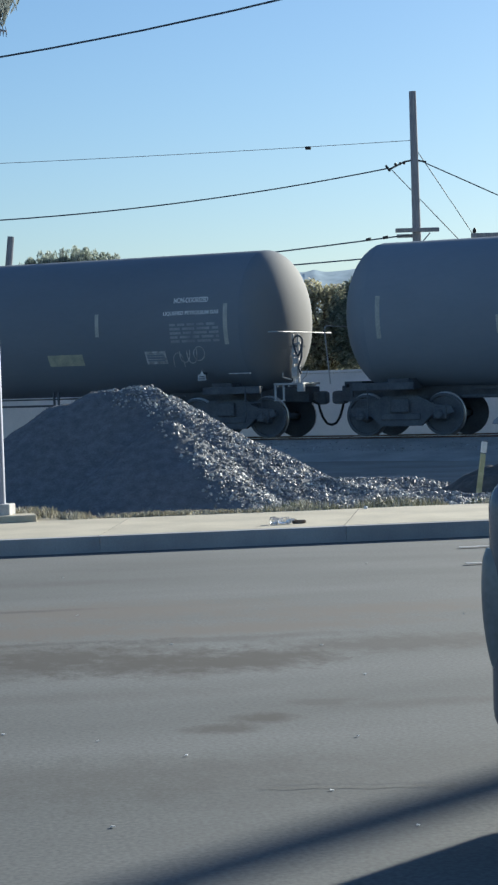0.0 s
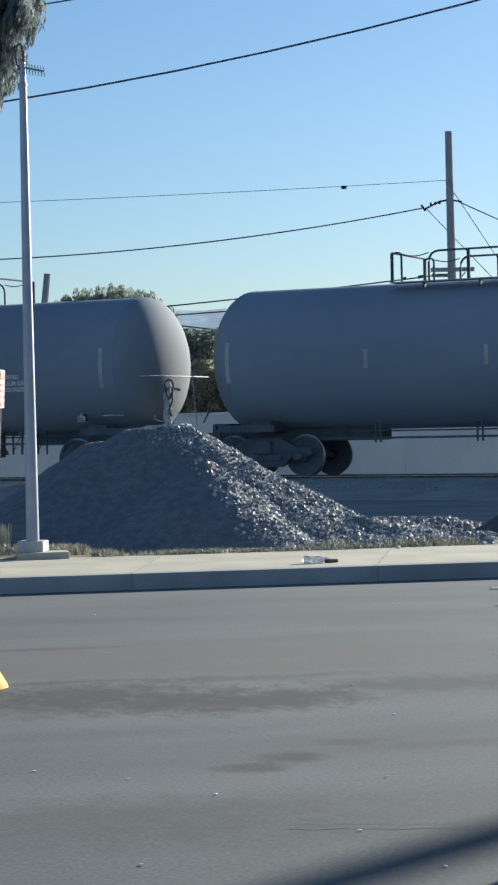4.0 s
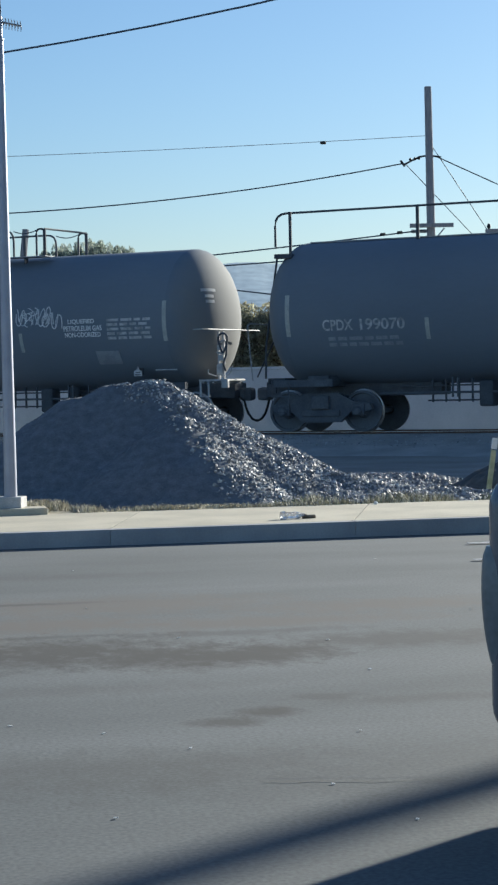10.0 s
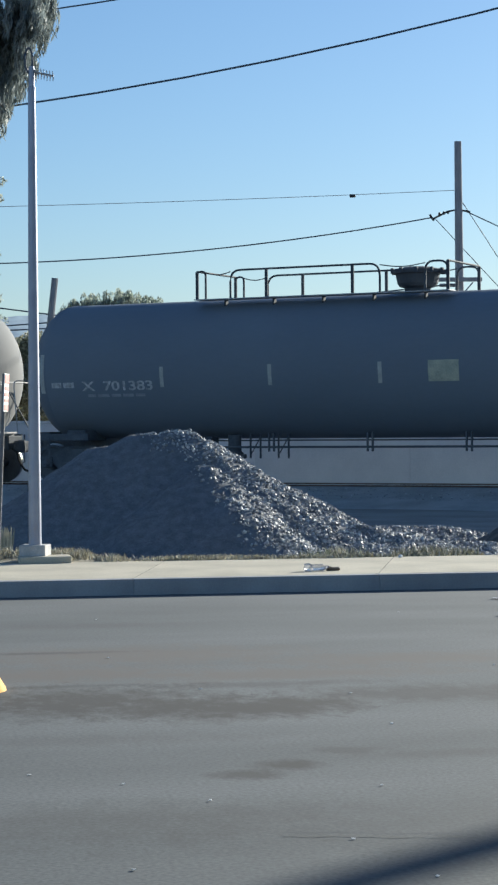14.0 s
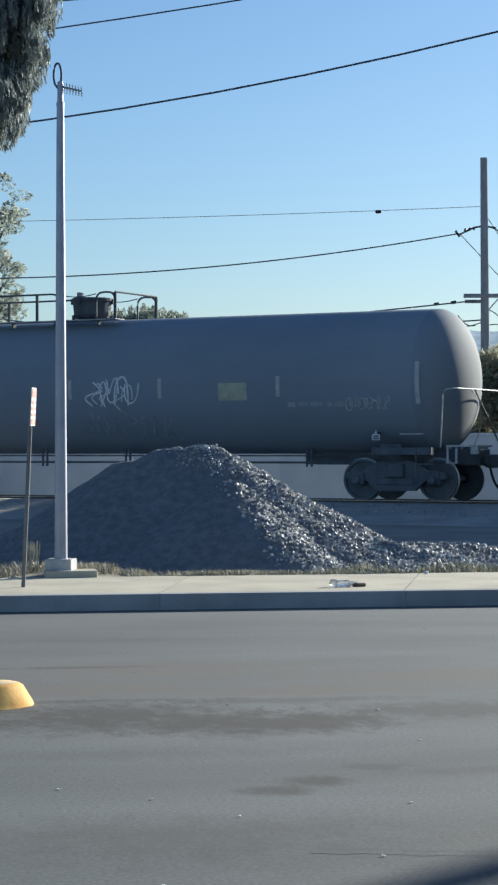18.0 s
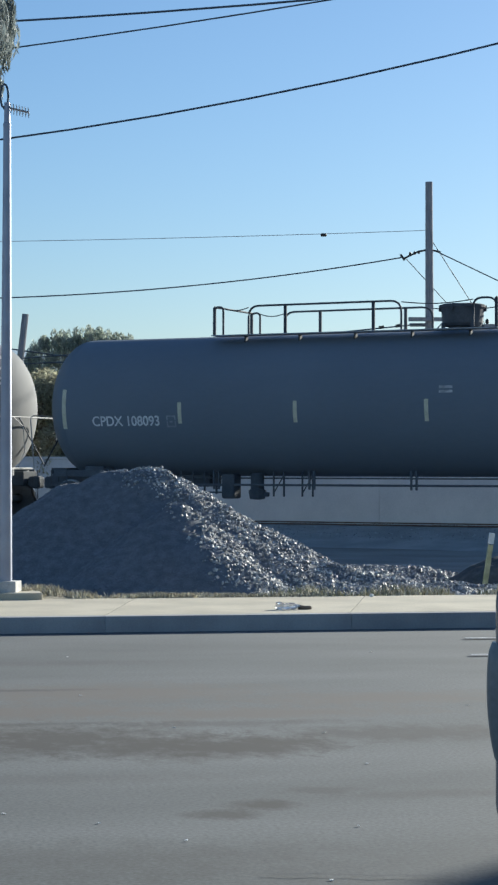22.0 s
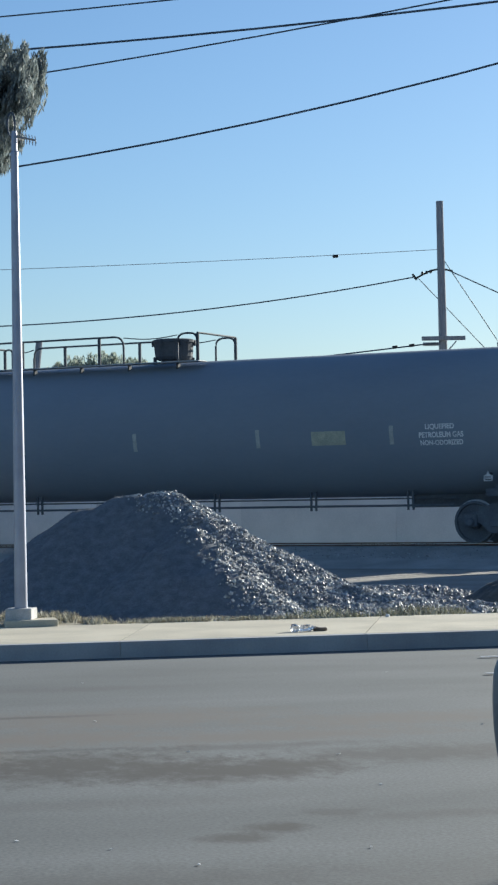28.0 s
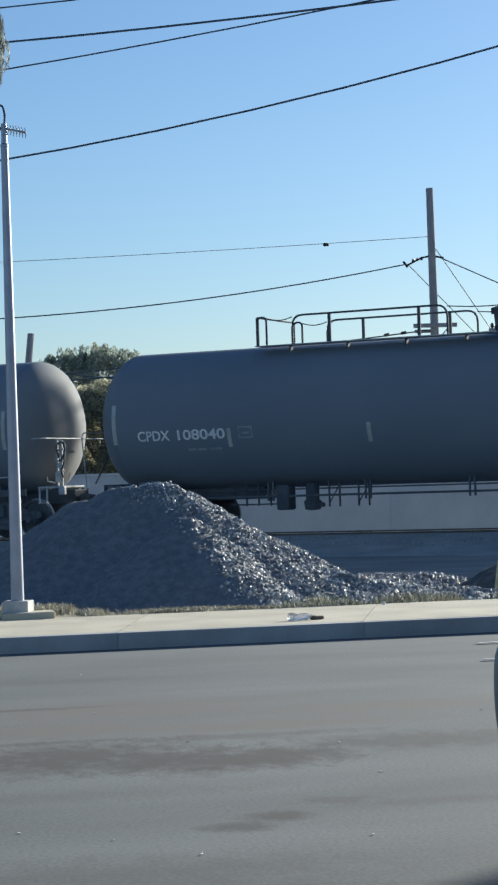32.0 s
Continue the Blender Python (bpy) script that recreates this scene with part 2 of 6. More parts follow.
def dust_sun_end(m, k):
    """Dusty pale tint, strongest mid-end; the sunlit brightness is painted in with it."""
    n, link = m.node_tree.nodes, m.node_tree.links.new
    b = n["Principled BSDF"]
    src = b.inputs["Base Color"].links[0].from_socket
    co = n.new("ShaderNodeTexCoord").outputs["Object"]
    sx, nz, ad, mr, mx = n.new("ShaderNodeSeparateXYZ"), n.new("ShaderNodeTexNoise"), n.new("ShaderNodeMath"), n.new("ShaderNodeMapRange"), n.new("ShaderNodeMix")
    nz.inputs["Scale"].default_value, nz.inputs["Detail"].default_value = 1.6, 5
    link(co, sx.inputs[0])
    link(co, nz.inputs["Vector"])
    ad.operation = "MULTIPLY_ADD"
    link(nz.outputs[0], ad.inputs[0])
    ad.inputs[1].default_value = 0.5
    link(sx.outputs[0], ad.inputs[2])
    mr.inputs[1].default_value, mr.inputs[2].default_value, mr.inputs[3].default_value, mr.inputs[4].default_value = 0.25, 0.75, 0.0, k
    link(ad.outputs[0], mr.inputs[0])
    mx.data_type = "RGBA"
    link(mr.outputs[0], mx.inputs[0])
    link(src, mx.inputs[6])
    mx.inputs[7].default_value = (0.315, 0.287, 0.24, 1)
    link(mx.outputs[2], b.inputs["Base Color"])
def tank_paint(name, k, dust_sun):
    """Shell paint and the dusty, painted-bright ends, k times as pale as the common one."""
    c1, c2 = tuple(k * x for x in (0.195, 0.228, 0.272)), tuple(k * x for x in (0.23, 0.264, 0.308))
    shell = mat(name, c1, c2, 0.64, scale=0.5, detail=6, fine=14, bump=0.01, dist=0.003, stretch=(0.4, 1, 1), grain=0.05, spec=0.24)
    end = mat(name + "_dusty_sunlit", c1, c2, 0.78, scale=0.5, detail=6, fine=14, bump=0.01, dist=0.003, grain=0.05, spec=0.12)
    dust_sun_end(end, dust_sun)
    return shell, end
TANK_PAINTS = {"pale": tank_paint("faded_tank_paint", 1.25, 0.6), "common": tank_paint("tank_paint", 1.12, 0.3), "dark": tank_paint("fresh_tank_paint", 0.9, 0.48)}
M_TANK = TANK_PAINTS["common"][0]
M_UNDER = mat("grimy_black_steel", (0.062, 0.071, 0.084), (0.09, 0.1, 0.113), 0.8, scale=3, fine=30, bump=0.2, dist=0.004, rand=0.06)
M_TRUCK = mat("dusty_running_gear", (0.085, 0.096, 0.112), (0.122, 0.135, 0.152), 0.85, scale=3, fine=30, bump=0.2, dist=0.004, rand=0.08)
M_TREAD = mat("wheel_tread_steel", (0.3, 0.29, 0.28), (0.42, 0.41, 0.4), 0.3, metal=1.0, scale=3, fine=30, bump=0.05)
M_LETTER = mat("white_lettering", (0.68, 0.69, 0.7), (0.88, 0.88, 0.87), 0.6, scale=5, fine=40, bump=0)
M_FADED = mat("faded_lettering", (0.25, 0.275, 0.31), (0.36, 0.38, 0.41), 0.6, scale=4, fine=40, bump=0)
M_REFLECT = mat("reflective_strip", (0.38, 0.395, 0.375), (0.5, 0.51, 0.47), 0.5, scale=5, fine=40, bump=0)
M_REFLECT_Y = mat("yellow_reflective_strip", (0.58, 0.55, 0.4), (0.7, 0.67, 0.5), 0.5, scale=5, fine=40, bump=0)
M_PANEL_Y = mat("faded_yellow_panel", (0.37, 0.38, 0.3), (0.5, 0.5, 0.37), 0.6, scale=5, fine=40, bump=0)
M_PANEL_BRIGHT = mat("yellow_panel", (0.5, 0.45, 0.2), (0.66, 0.59, 0.28), 0.6, scale=5, fine=40, bump=0)
M_STAIN = mat("ochre_stain", (0.2, 0.215, 0.215), (0.27, 0.262, 0.21), 0.6, scale=1.2, fine=20, bump=0)
M_STENCIL_Y = mat("yellowed_stencil", (0.45, 0.44, 0.34), (0.58, 0.56, 0.44), 0.6, scale=5, fine=40, bump=0)
M_TAIL = mat("smoked_lens", (0.16, 0.175, 0.185), (0.2, 0.21, 0.215), 0.3, scale=4, fine=40, bump=0, spec=0.5)
M_MOUND = mat("dark_mound_soil", (0.06, 0.065, 0.068), (0.12, 0.12, 0.115), 0.95, scale=4, fine=35, bump=0.7, dist=0.02)
M_JOINT = mat("joint_dirt", (0.06, 0.06, 0.055), (0.1, 0.095, 0.085), 0.95, scale=5, fine=60, bump=0.3, dist=0.003)
M_WINDOW = mat("tinted_window", (0.02, 0.022, 0.025), (0.025, 0.028, 0.03), 0.08, scale=2, fine=10, bump=0)

M_POLE = mat("galvanised_pole", (0.31, 0.33, 0.4), (0.37, 0.39, 0.46), 0.5, metal=0.8, scale=4, fine=80, bump=0.0, spec=0.5, grain=0.1)
M_BOTTLE = mat("crumpled_clear_plastic", (0.85, 0.85, 0.86), (0.93, 0.93, 0.93), 0.22, scale=6, fine=40, bump=0.3, dist=0.004)
M_BOTTLE.node_tree.nodes["Principled BSDF"].inputs["Transmission Weight"].default_value = 0.75
M_RAIL = mat("pale_worn_steel", (0.36, 0.365, 0.37), (0.52, 0.52, 0.515), 0.6, scale=7, fine=50, bump=0.05)

# ---- small builders ----
def part(name, bm, material, parent=None, label="", smooth=False):
    me = bpy.data.meshes.new(name)
    # the rims of end caps stay crisp
    bm.edges.index_update()
    capped = {e.index for f in bm.faces if len(f.verts) > 4 for e in f.edges} if smooth else ()
    bm.to_mesh(me)
    bm.free()
    for mt in material if isinstance(material, (list, tuple)) else (material,):
        me.materials.append(mt)
    if smooth:
        for e in capped:
            me.edges[e].use_edge_sharp = True
        me.polygons.foreach_set("use_smooth", [True] * len(me.polygons))
    ob = new(name, me)
    if parent:
        ob.parent = parent
    if label:
        ob["label"] = label
    return ob

def empty(name, m, label, category, group="", kind=""):
    ob = new(name)
    ob.matrix_basis = m
    return tagged(ob, label, category, group, kind)

def box(bm, c, s, rot=None, bevel=0.0):
    m = Matrix.Translation(c) @ (rot or Matrix()) @ Matrix.Diagonal((*s, 1))
    r = bmesh.ops.create_cube(bm, size=1.0, matrix=m)
    if bevel:
        es = {e for v in r["verts"] for e in v.link_edges}
        bmesh.ops.bevel(bm, geom=list(es), offset=bevel, segments=2, profile=0.5, affect="EDGES")
    return bm

def tube(bm, pts, r, sides=6, r2=None, caps=True):
    pts = [Vector(p) for p in pts]
    rings = []
    for i, p in enumerate(pts):
        d = (pts[min(i + 1, len(pts) - 1)] - pts[max(i - 1, 0)]).normalized()
        a = d.cross(Vector((0, 0, 1)) if abs(d.z) < 0.95 else Vector((1, 0, 0))).normalized()
        b = d.cross(a)
        rr = r if r2 is None else r + (r2 - r) * i / (len(pts) - 1)
        rings.append([bm.verts.new(p + rr * (math.cos(k * 2 * math.pi / sides) * a + math.sin(k * 2 * math.pi / sides) * b)) for k in range(sides)])
    for q, w in zip(rings, rings[1:]):
        for k in range(sides):
            bm.faces.new((q[k], q[(k + 1) % sides], w[(k + 1) % sides], w[k]))
    if caps:
        bm.faces.new(rings[0][::-1])
        bm.faces.new(rings[-1])
    return bm

def lathe(bm, prof, axis="z", sides=24, centre=(0, 0, 0), caps=True):
    """prof: (along, radius) pairs."""
    rings = []
    c = Vector(centre)
    for a, r in prof:
        ring = []
        for k in range(sides):
            u, v = r * math.cos(2 * math.pi * k / sides), r * math.sin(2 * math.pi * k / sides)
            p = {"z": (u, v, a), "x": (a, u, v), "y": (v, a, u)}[axis]
            ring.append(bm.verts.new(c + Vector(p)))
        rings.append(ring)
    for q, w in zip(rings, rings[1:]):
        for k in range(sides):
            bm.faces.new((q[k], q[(k + 1) % sides], w[(k + 1) % sides], w[k]))
    if caps:
        bm.faces.new(rings[0][::-1])
        bm.faces.new(rings[-1])
    return bm

def prism(bm, poly, y0, y1):
    """Polygon in x, z pushed along y."""
    a = [bm.verts.new((x, y0, z)) for x, z in poly]
    b = [bm.verts.new((x, y1, z)) for x, z in poly]
    bm.faces.new(a[::-1])
    bm.faces.new(b)
    for i in range(len(poly)):
        j = (i + 1) % len(poly)
        bm.faces.new((a[i], a[j], b[j], b[i]))
    bmesh.ops.recalc_face_normals(bm, faces=list(bm.faces))
    return bm

def B():
    return bmesh.new()

def lettering(name, text, car, x0, x1, z0, z1, material, label=""):
    """Text that fills a box on the near flank of a tank; z is over the axis."""
    cu = bpy.data.curves.new(name, "FONT")
    cu.body, cu.size, cu.extrude, cu.offset = text, 1.0, 0.001, 0.03 if name == "stencil" else 0.018
    tmp = bpy.data.objects.new(name, cu)
    scene.collection.objects.link(tmp)
    bpy.context.view_layer.update()
    me = bpy.data.meshes.new_from_object(tmp.evaluated_get(bpy.context.evaluated_depsgraph_get()))
    bpy.data.objects.remove(tmp)
    me.materials.clear()
    me.materials.append(material)
    xs, ys = [v.co.x for v in me.vertices], [v.co.y for v in me.vertices]
    lo = Vector((min(xs), min(ys)))
    sx, sy = (x1 - x0) / (max(xs) - lo.x), (z1 - z0) / (max(ys) - lo.y)
    for v in me.vertices:
        x, z = x0 + (v.co.x - lo.x) * sx, z0 + (v.co.y - lo.y) * sy
        v.co = (x, -math.sqrt(R * R - z * z) - 0.006 - (0.003 if v.co.z > 0 else 0), ZC + z)
    if name == "car_number":
        # the owner's mark and the number are two stencils: cut at the widest gap
        cols = sorted(v.co.x for v in me.vertices)
        gap, cut = max((b - a, (a + b) / 2) for a, b in zip(cols, cols[1:]))
        for nm, keep_left in (("reporting_mark", True), ("car_number", False)):
            bm = B()
            bm.from_mesh(me)
            bmesh.ops.delete(bm, geom=[v for v in bm.verts if (v.co.x < cut) != keep_left], context="VERTS")
            if text.startswith("CPDX  1"):
                # the mark is set narrower than the figures
                old = (x0, max(v.co.x for v in bm.verts)) if keep_left else (min(v.co.x for v in bm.verts), x1)
                fit = (x0, x0 + 0.37 * (x1 - x0)) if keep_left else (x0 + 0.46 * (x1 - x0), x1)
                for v in bm.verts:
                    v.co.x = fit[0] + (v.co.x - old[0]) * (fit[1] - fit[0]) / (old[1] - old[0])
            part(nm, bm, material, car, label)
        return None
    ob = new(name, me)
    ob.parent = car
    if label:
        ob["label"] = label
    return ob

# ---- street frame: along the kerb, then across it ----
STREET = pose(0, 19.67, 0, 0, 0, 9.5)
def st(a, c, z=0.0):
    return STREET @ Vector((a, c, z))

# ---- railway frame: x along the rails, -y towards the street ----
TRACK = pose(1.5, 46.0, 0, 0, 0, -26.5)
RAIL_Z = 0.38
CARS_T = (197.348, 35.688, -6.186, 7.301, 39.557, -37.182)
GAPS = (1.22, 22.36, 42.98, 64.18, 85.52, 105.85, 126.74, 147.84, 169.03, 189.82, 211.02, 231.2)
def travel(t):
    return sum(c * (t / 32) ** (i + 1) for i, c in enumerate(CARS_T))

# ---- ground, road, pavement ----
def ground():
    bm = B()
    n = 60
    size = 3000.0
    # fine in the middle, coarse far out
    xs = sorted({round(math.copysign(abs(k / n) ** 3 * size, k), 3) for k in range(-n, n + 1)})
    grid = [[bm.verts.new((x, 25 + y, -0.03 + (0.03 * noise.noise((x * 0.3, y * 0.3, 0)) if max(abs(x), abs(y)) < 60 else 0))) for y in xs] for x in xs]
    for i in range(len(xs) - 1):
        for j in range(len(xs) - 1):
            bm.faces.new((grid[i][j], grid[i + 1][j], grid[i + 1][j + 1], grid[i][j + 1]))
    return tagged(part("ground", bm, M_DIRT, smooth=True), "bare brown dirt beside the railway", "ground", kind="structure")
ground()

def road():
    bm = B()
    nx, ny = 120, 60
    a0, a1, c0, c1 = -90.0, 90.0, -36.0, 0.0
    rows = [[bm.verts.new((a0 + (a1 - a0) * i / nx, c0 + (c1 - c0) * j / ny, 0.004 * noise.noise((i * 0.7, j * 0.9, 3)) * min(1, (ny - j) / 6))) for j in range(ny + 1)] for i in range(nx + 1)]
    for i in range(nx):
        for j in range(ny):
            bm.faces.new((rows[i][j], rows[i + 1][j], rows[i + 1][j + 1], rows[i][j + 1]))
    ob = part("road", bm, M_ASPHALT, smooth=True)
    ob.matrix_basis = STREET @ pose(0, 0, 0.0)
    return tagged(ob, "worn grey asphalt road with dark stains", "road", kind="structure")
road()

SLAB, JOINT0, SKEW = 2.40, -1.15, 0.24
def pavement():
    base = B()
    box(base, (0, 1.41, 0.0752), (180, 2.49, 0.1504))
    pv = part("pavement", base, M_JOINT)
    pv.matrix_basis = STREET
    tagged(pv, "sunlit buff concrete pavement with cross joints", "pavement", kind="structure")
    meshes = {}
    for k in range(-16, 17):
        # the joint after the slab at the middle was struck more askew
        lean = (0.3 if k == 1 else SKEW, 0.3 if k == 0 else SKEW)
        if lean not in meshes:
            bm = box(B(), (0, 0, 0), (SLAB - 0.01, 2.51, 0.05))
            for v in bm.verts:
                v.co.x += lean[1 if v.co.x > 0 else 0] * (v.co.y + 1.34)
            s = part("slab", bm, M_CONCRETE, pv)
            meshes[lean] = s.data
        else:
            s = new("slab", meshes[lean])
            s.parent = pv
        s.location = (JOINT0 + SLAB * (k + 0.5), 1.435, 0.1275 + 0.001 * math.sin(k * 7.1))
    # kerb stones
    kb = B()
    box(kb, (0, 1, -0.05), (180, 0.1, 0.1))
    kerb = part("kerb", kb, M_KERB)
    kerb.matrix_basis = STREET
    kerb.data.transform(Matrix.Translation((0, -0.9, 0)))
    tagged(kerb, "grey concrete kerb in cast lengths, in shade", "kerb", kind="structure")
    kb = B()
    box(kb, (0, 0, 0), (SLAB - 0.002, 0.17, 0.2), bevel=0.006)
    k0 = part("kerb_stone", kb, M_KERB, kerb)
    k0.location = (JOINT0 + SLAB / 2, 0.09, 0.053)
    for k in range(-16, 17):
        if k:
            s = k0.copy()
            scene.collection.objects.link(s)
            s.location = (JOINT0 + SLAB * (k + 0.5), 0.09 + 0.004 * math.sin(k * 3.3), 0.053)
pavement()

# ---- grass verge behind the pavement ----
def verge_z(a, c):
    """Height of the low bank between the pavement and the dirt."""
    u = (c - 2.62) / 2.0
    k = max(0.0, min(1.0, (-0.5 - a) / 1.2))
    high = 0.13 + 0.06 * math.sin(math.pi * 0.5 * min(1, u / 0.45)) if u < 0.45 else 0.19 * (1 - ((u - 0.45) / 0.55) ** 2) - 0.04 * (u - 0.45)
    low = 0.13 - 0.16 * u
    return low + (high - low) * k + (0.025 * noise.noise((a * 2.2, c * 2.2, 1)) if u > 0.05 else 0)

def blades(bm, n, a0, a1, c0, c1, h0, h1, base=0.0, tuft=0.0):
    for _ in range(n):
        a, c = random.uniform(a0, a1), random.uniform(c0, c1)
        if tuft and noise.noise((a * 1.7, c * 1.7, 5)) < tuft:
            continue
        h = random.uniform(h0, h1)
        th = random.uniform(0, 6.28)
        lean = random.uniform(0.1, 0.8) * h
        w = random.uniform(0.004, 0.009)
        d = Vector((math.cos(th), math.sin(th), 0))
        s = Vector((-d.y, d.x, 0)) * w
        p = st(a, c, verge_z(a, c) if 2.6 < c < 4.6 else base)
        q = p + d * lean * 0.4 + Vector((0, 0, h * 0.6))
        e = p + d * lean + Vector((0, 0, h))
        v = [bm.verts.new(x) for x in (p - s, p + s, q + s * 0.7, q - s * 0.7, e)]
        bm.faces.new(v[:4])
        bm.faces.new((v[3], v[2], v[4]))

def verge():
    bm = B()
    n, m = 300, 10
    rows = [[bm.verts.new(st(-30 + 60 * i / n, 2.62 + 2.0 * j / m, verge_z(-30 + 60 * i / n, 2.62 + 2.0 * j / m))) for j in range(m + 1)] for i in range(n + 1)]
    for i in range(n):
        for j in range(m):
            bm.faces.new((rows[i][j], rows[i + 1][j], rows[i + 1][j + 1], rows[i][j + 1]))
    ob = part("verge", bm, M_VERGE, smooth=True)
    tagged(ob, "narrow dirt verge behind the pavement", "verge", kind="structure")
    bm = B()
    blades(bm, 3500, -5, 3.5, 2.66, 2.95, 0.015, 0.05, 0.1, 0.1)
    blades(bm, 9000, -5, -0.4, 2.7, 4.2, 0.02, 0.065, 0.1, -0.08)
    blades(bm, 4000, -0.6, 1.5, 2.66, 3.1, 0.03, 0.09, 0.1, 0.0)
    blades(bm, 9000, 0.6, 8, 2.66, 3.7, 0.03, 0.1, 0.1, 0.02)
    blades(bm, 6500, -2.3, 0.9, 2.68, 3.9, 0.03, 0.11, 0.1, 0.08)
    blades(bm, 3200, -3.4, -1.0, 2.75, 3.8, 0.04, 0.12, 0.1, 0.1)
    blades(bm, 4500, 1.4, 5.5, 2.75, 3.6, 0.07, 0.18, 0.06, 0.15)
    # one pale dead weed standing by the sign
    for k in range(90):
        q = st(-2.17 + random.gauss(0, 0.03), 4.2 + random.gauss(0, 0.03), 0.06)
        w = Vector((random.gauss(0, 0.03), random.gauss(0, 0.02), random.uniform(0.25, 0.44)))
        s = Vector((random.uniform(0.003, 0.008), 0.002, 0))
        v = [bm.verts.new(x) for x in (q - s, q + s, q + w * 0.7 + s * 1.6, q + w, q + w * 0.7 - s * 1.6)]
        bm.faces.new(v)
    tagged(part("dry_grass", bm, M_GRASS_DRY), "dry straw-coloured grass along the pavement edge", "grass", kind="stuff")
    bm = B()
    blades(bm, 4500, 0.6, 7.5, 2.68, 3.6, 0.03, 0.09, 0.08, 0.1)
    blades(bm, 5000, -5, 1.5, 2.66, 3.5, 0.015, 0.06, 0.1, 0.12)
    blades(bm, 3600, 0.9, 6.5, 2.8, 3.8, 0.06, 0.16, 0.05, 0.2)
    tagged(part("green_weeds", bm, M_GRASS_GREEN), "low green weeds among gravel", "grass", kind="stuff")
verge()

# ---- gravel heap ----
def heap_z(x, y):
    """Height of the heap at a place in the world."""
    def cone(cx, cy, h, rx, ry, flat):
        d = math.hypot((x - cx) / rx, (y - cy) / ry)
        return h * max(0.0, 1 - max(0.0, d - flat) / (1 - flat)) if d < 1 else 0.0
    z = max(cone(-1.35, 26.2, 1.52, 2.95, 1.9, 0.08), cone(-0.95, 26.1, 1.57, 2.75, 2.0, 0.06), cone(-1.95, 26.4, 1.36, 2.0, 2.0, 0.1), cone(-0.2, 25.9, 1.12, 2.3, 2.1, 0.05), cone(-0.6, 25.1, 1.12, 1.75, 1.75, 0.05), cone(-0.3, 24.5, 0.78, 1.35, 1.3, 0.05))
    z = max(z, cone(1.3, 25.2, 0.36, 2.1, 1.4, 0.08), cone(2.5, 25.0, 0.16, 2.6, 1.2, 0.1), cone(2.1, 27.0, 0.26, 1.6, 0.8, 0.3), cone(0.8, 25.5, 0.5, 1.3, 1.5, 0.05))
    return z + (0.05 * noise.noise((x * 1.6, y * 1.6, 2)) + 0.03 * noise.noise((x * 5, y * 5, 4)) if z > 0.02 else 0)

def pebble(verts, faces, p, r, rnd):
    i = len(verts)
    ax = [r * rnd.uniform(0.6, 1.25) for _ in range(3)]
    q = Euler((rnd.uniform(0, 6.28), rnd.uniform(0, 6.28), rnd.uniform(0, 6.28))).to_matrix()
    shape = ((1, 0, 0), (-1, 0, 0), (0, 1, 0), (0, -1, 0), (0.25, 0.2, 1), (-0.2, -0.2, -1))
    for s in shape:
        verts.append(p + q @ Vector((s[0] * ax[0] * rnd.uniform(0.8, 1.2), s[1] * ax[1], s[2] * ax[2])))
    for a, b, c in ((0, 2, 4), (2, 1, 4), (1, 3, 4), (3, 0, 4), (2, 0, 5), (1, 2, 5), (3, 1, 5), (0, 3, 5)):
        faces.append((i + a, i + b, i + c))

def stones(name, pts, r0, r1, material, label, category="gravel", seed=5, parent=None):
    rnd = random.Random(seed)
    verts, faces = [], []
    for p in pts:
        pebble(verts, faces, Vector(p), rnd.uniform(r0, r1), rnd)
    me = bpy.data.meshes.new(name)
    me.from_pydata([tuple(v) for v in verts], [], faces)
    me.materials.append(material)
    ob = new(name, me)
    if parent:
        ob.parent = parent
        ob["kind"] = "stuff"
        return ob
    return tagged(ob, label, category, kind="stuff")

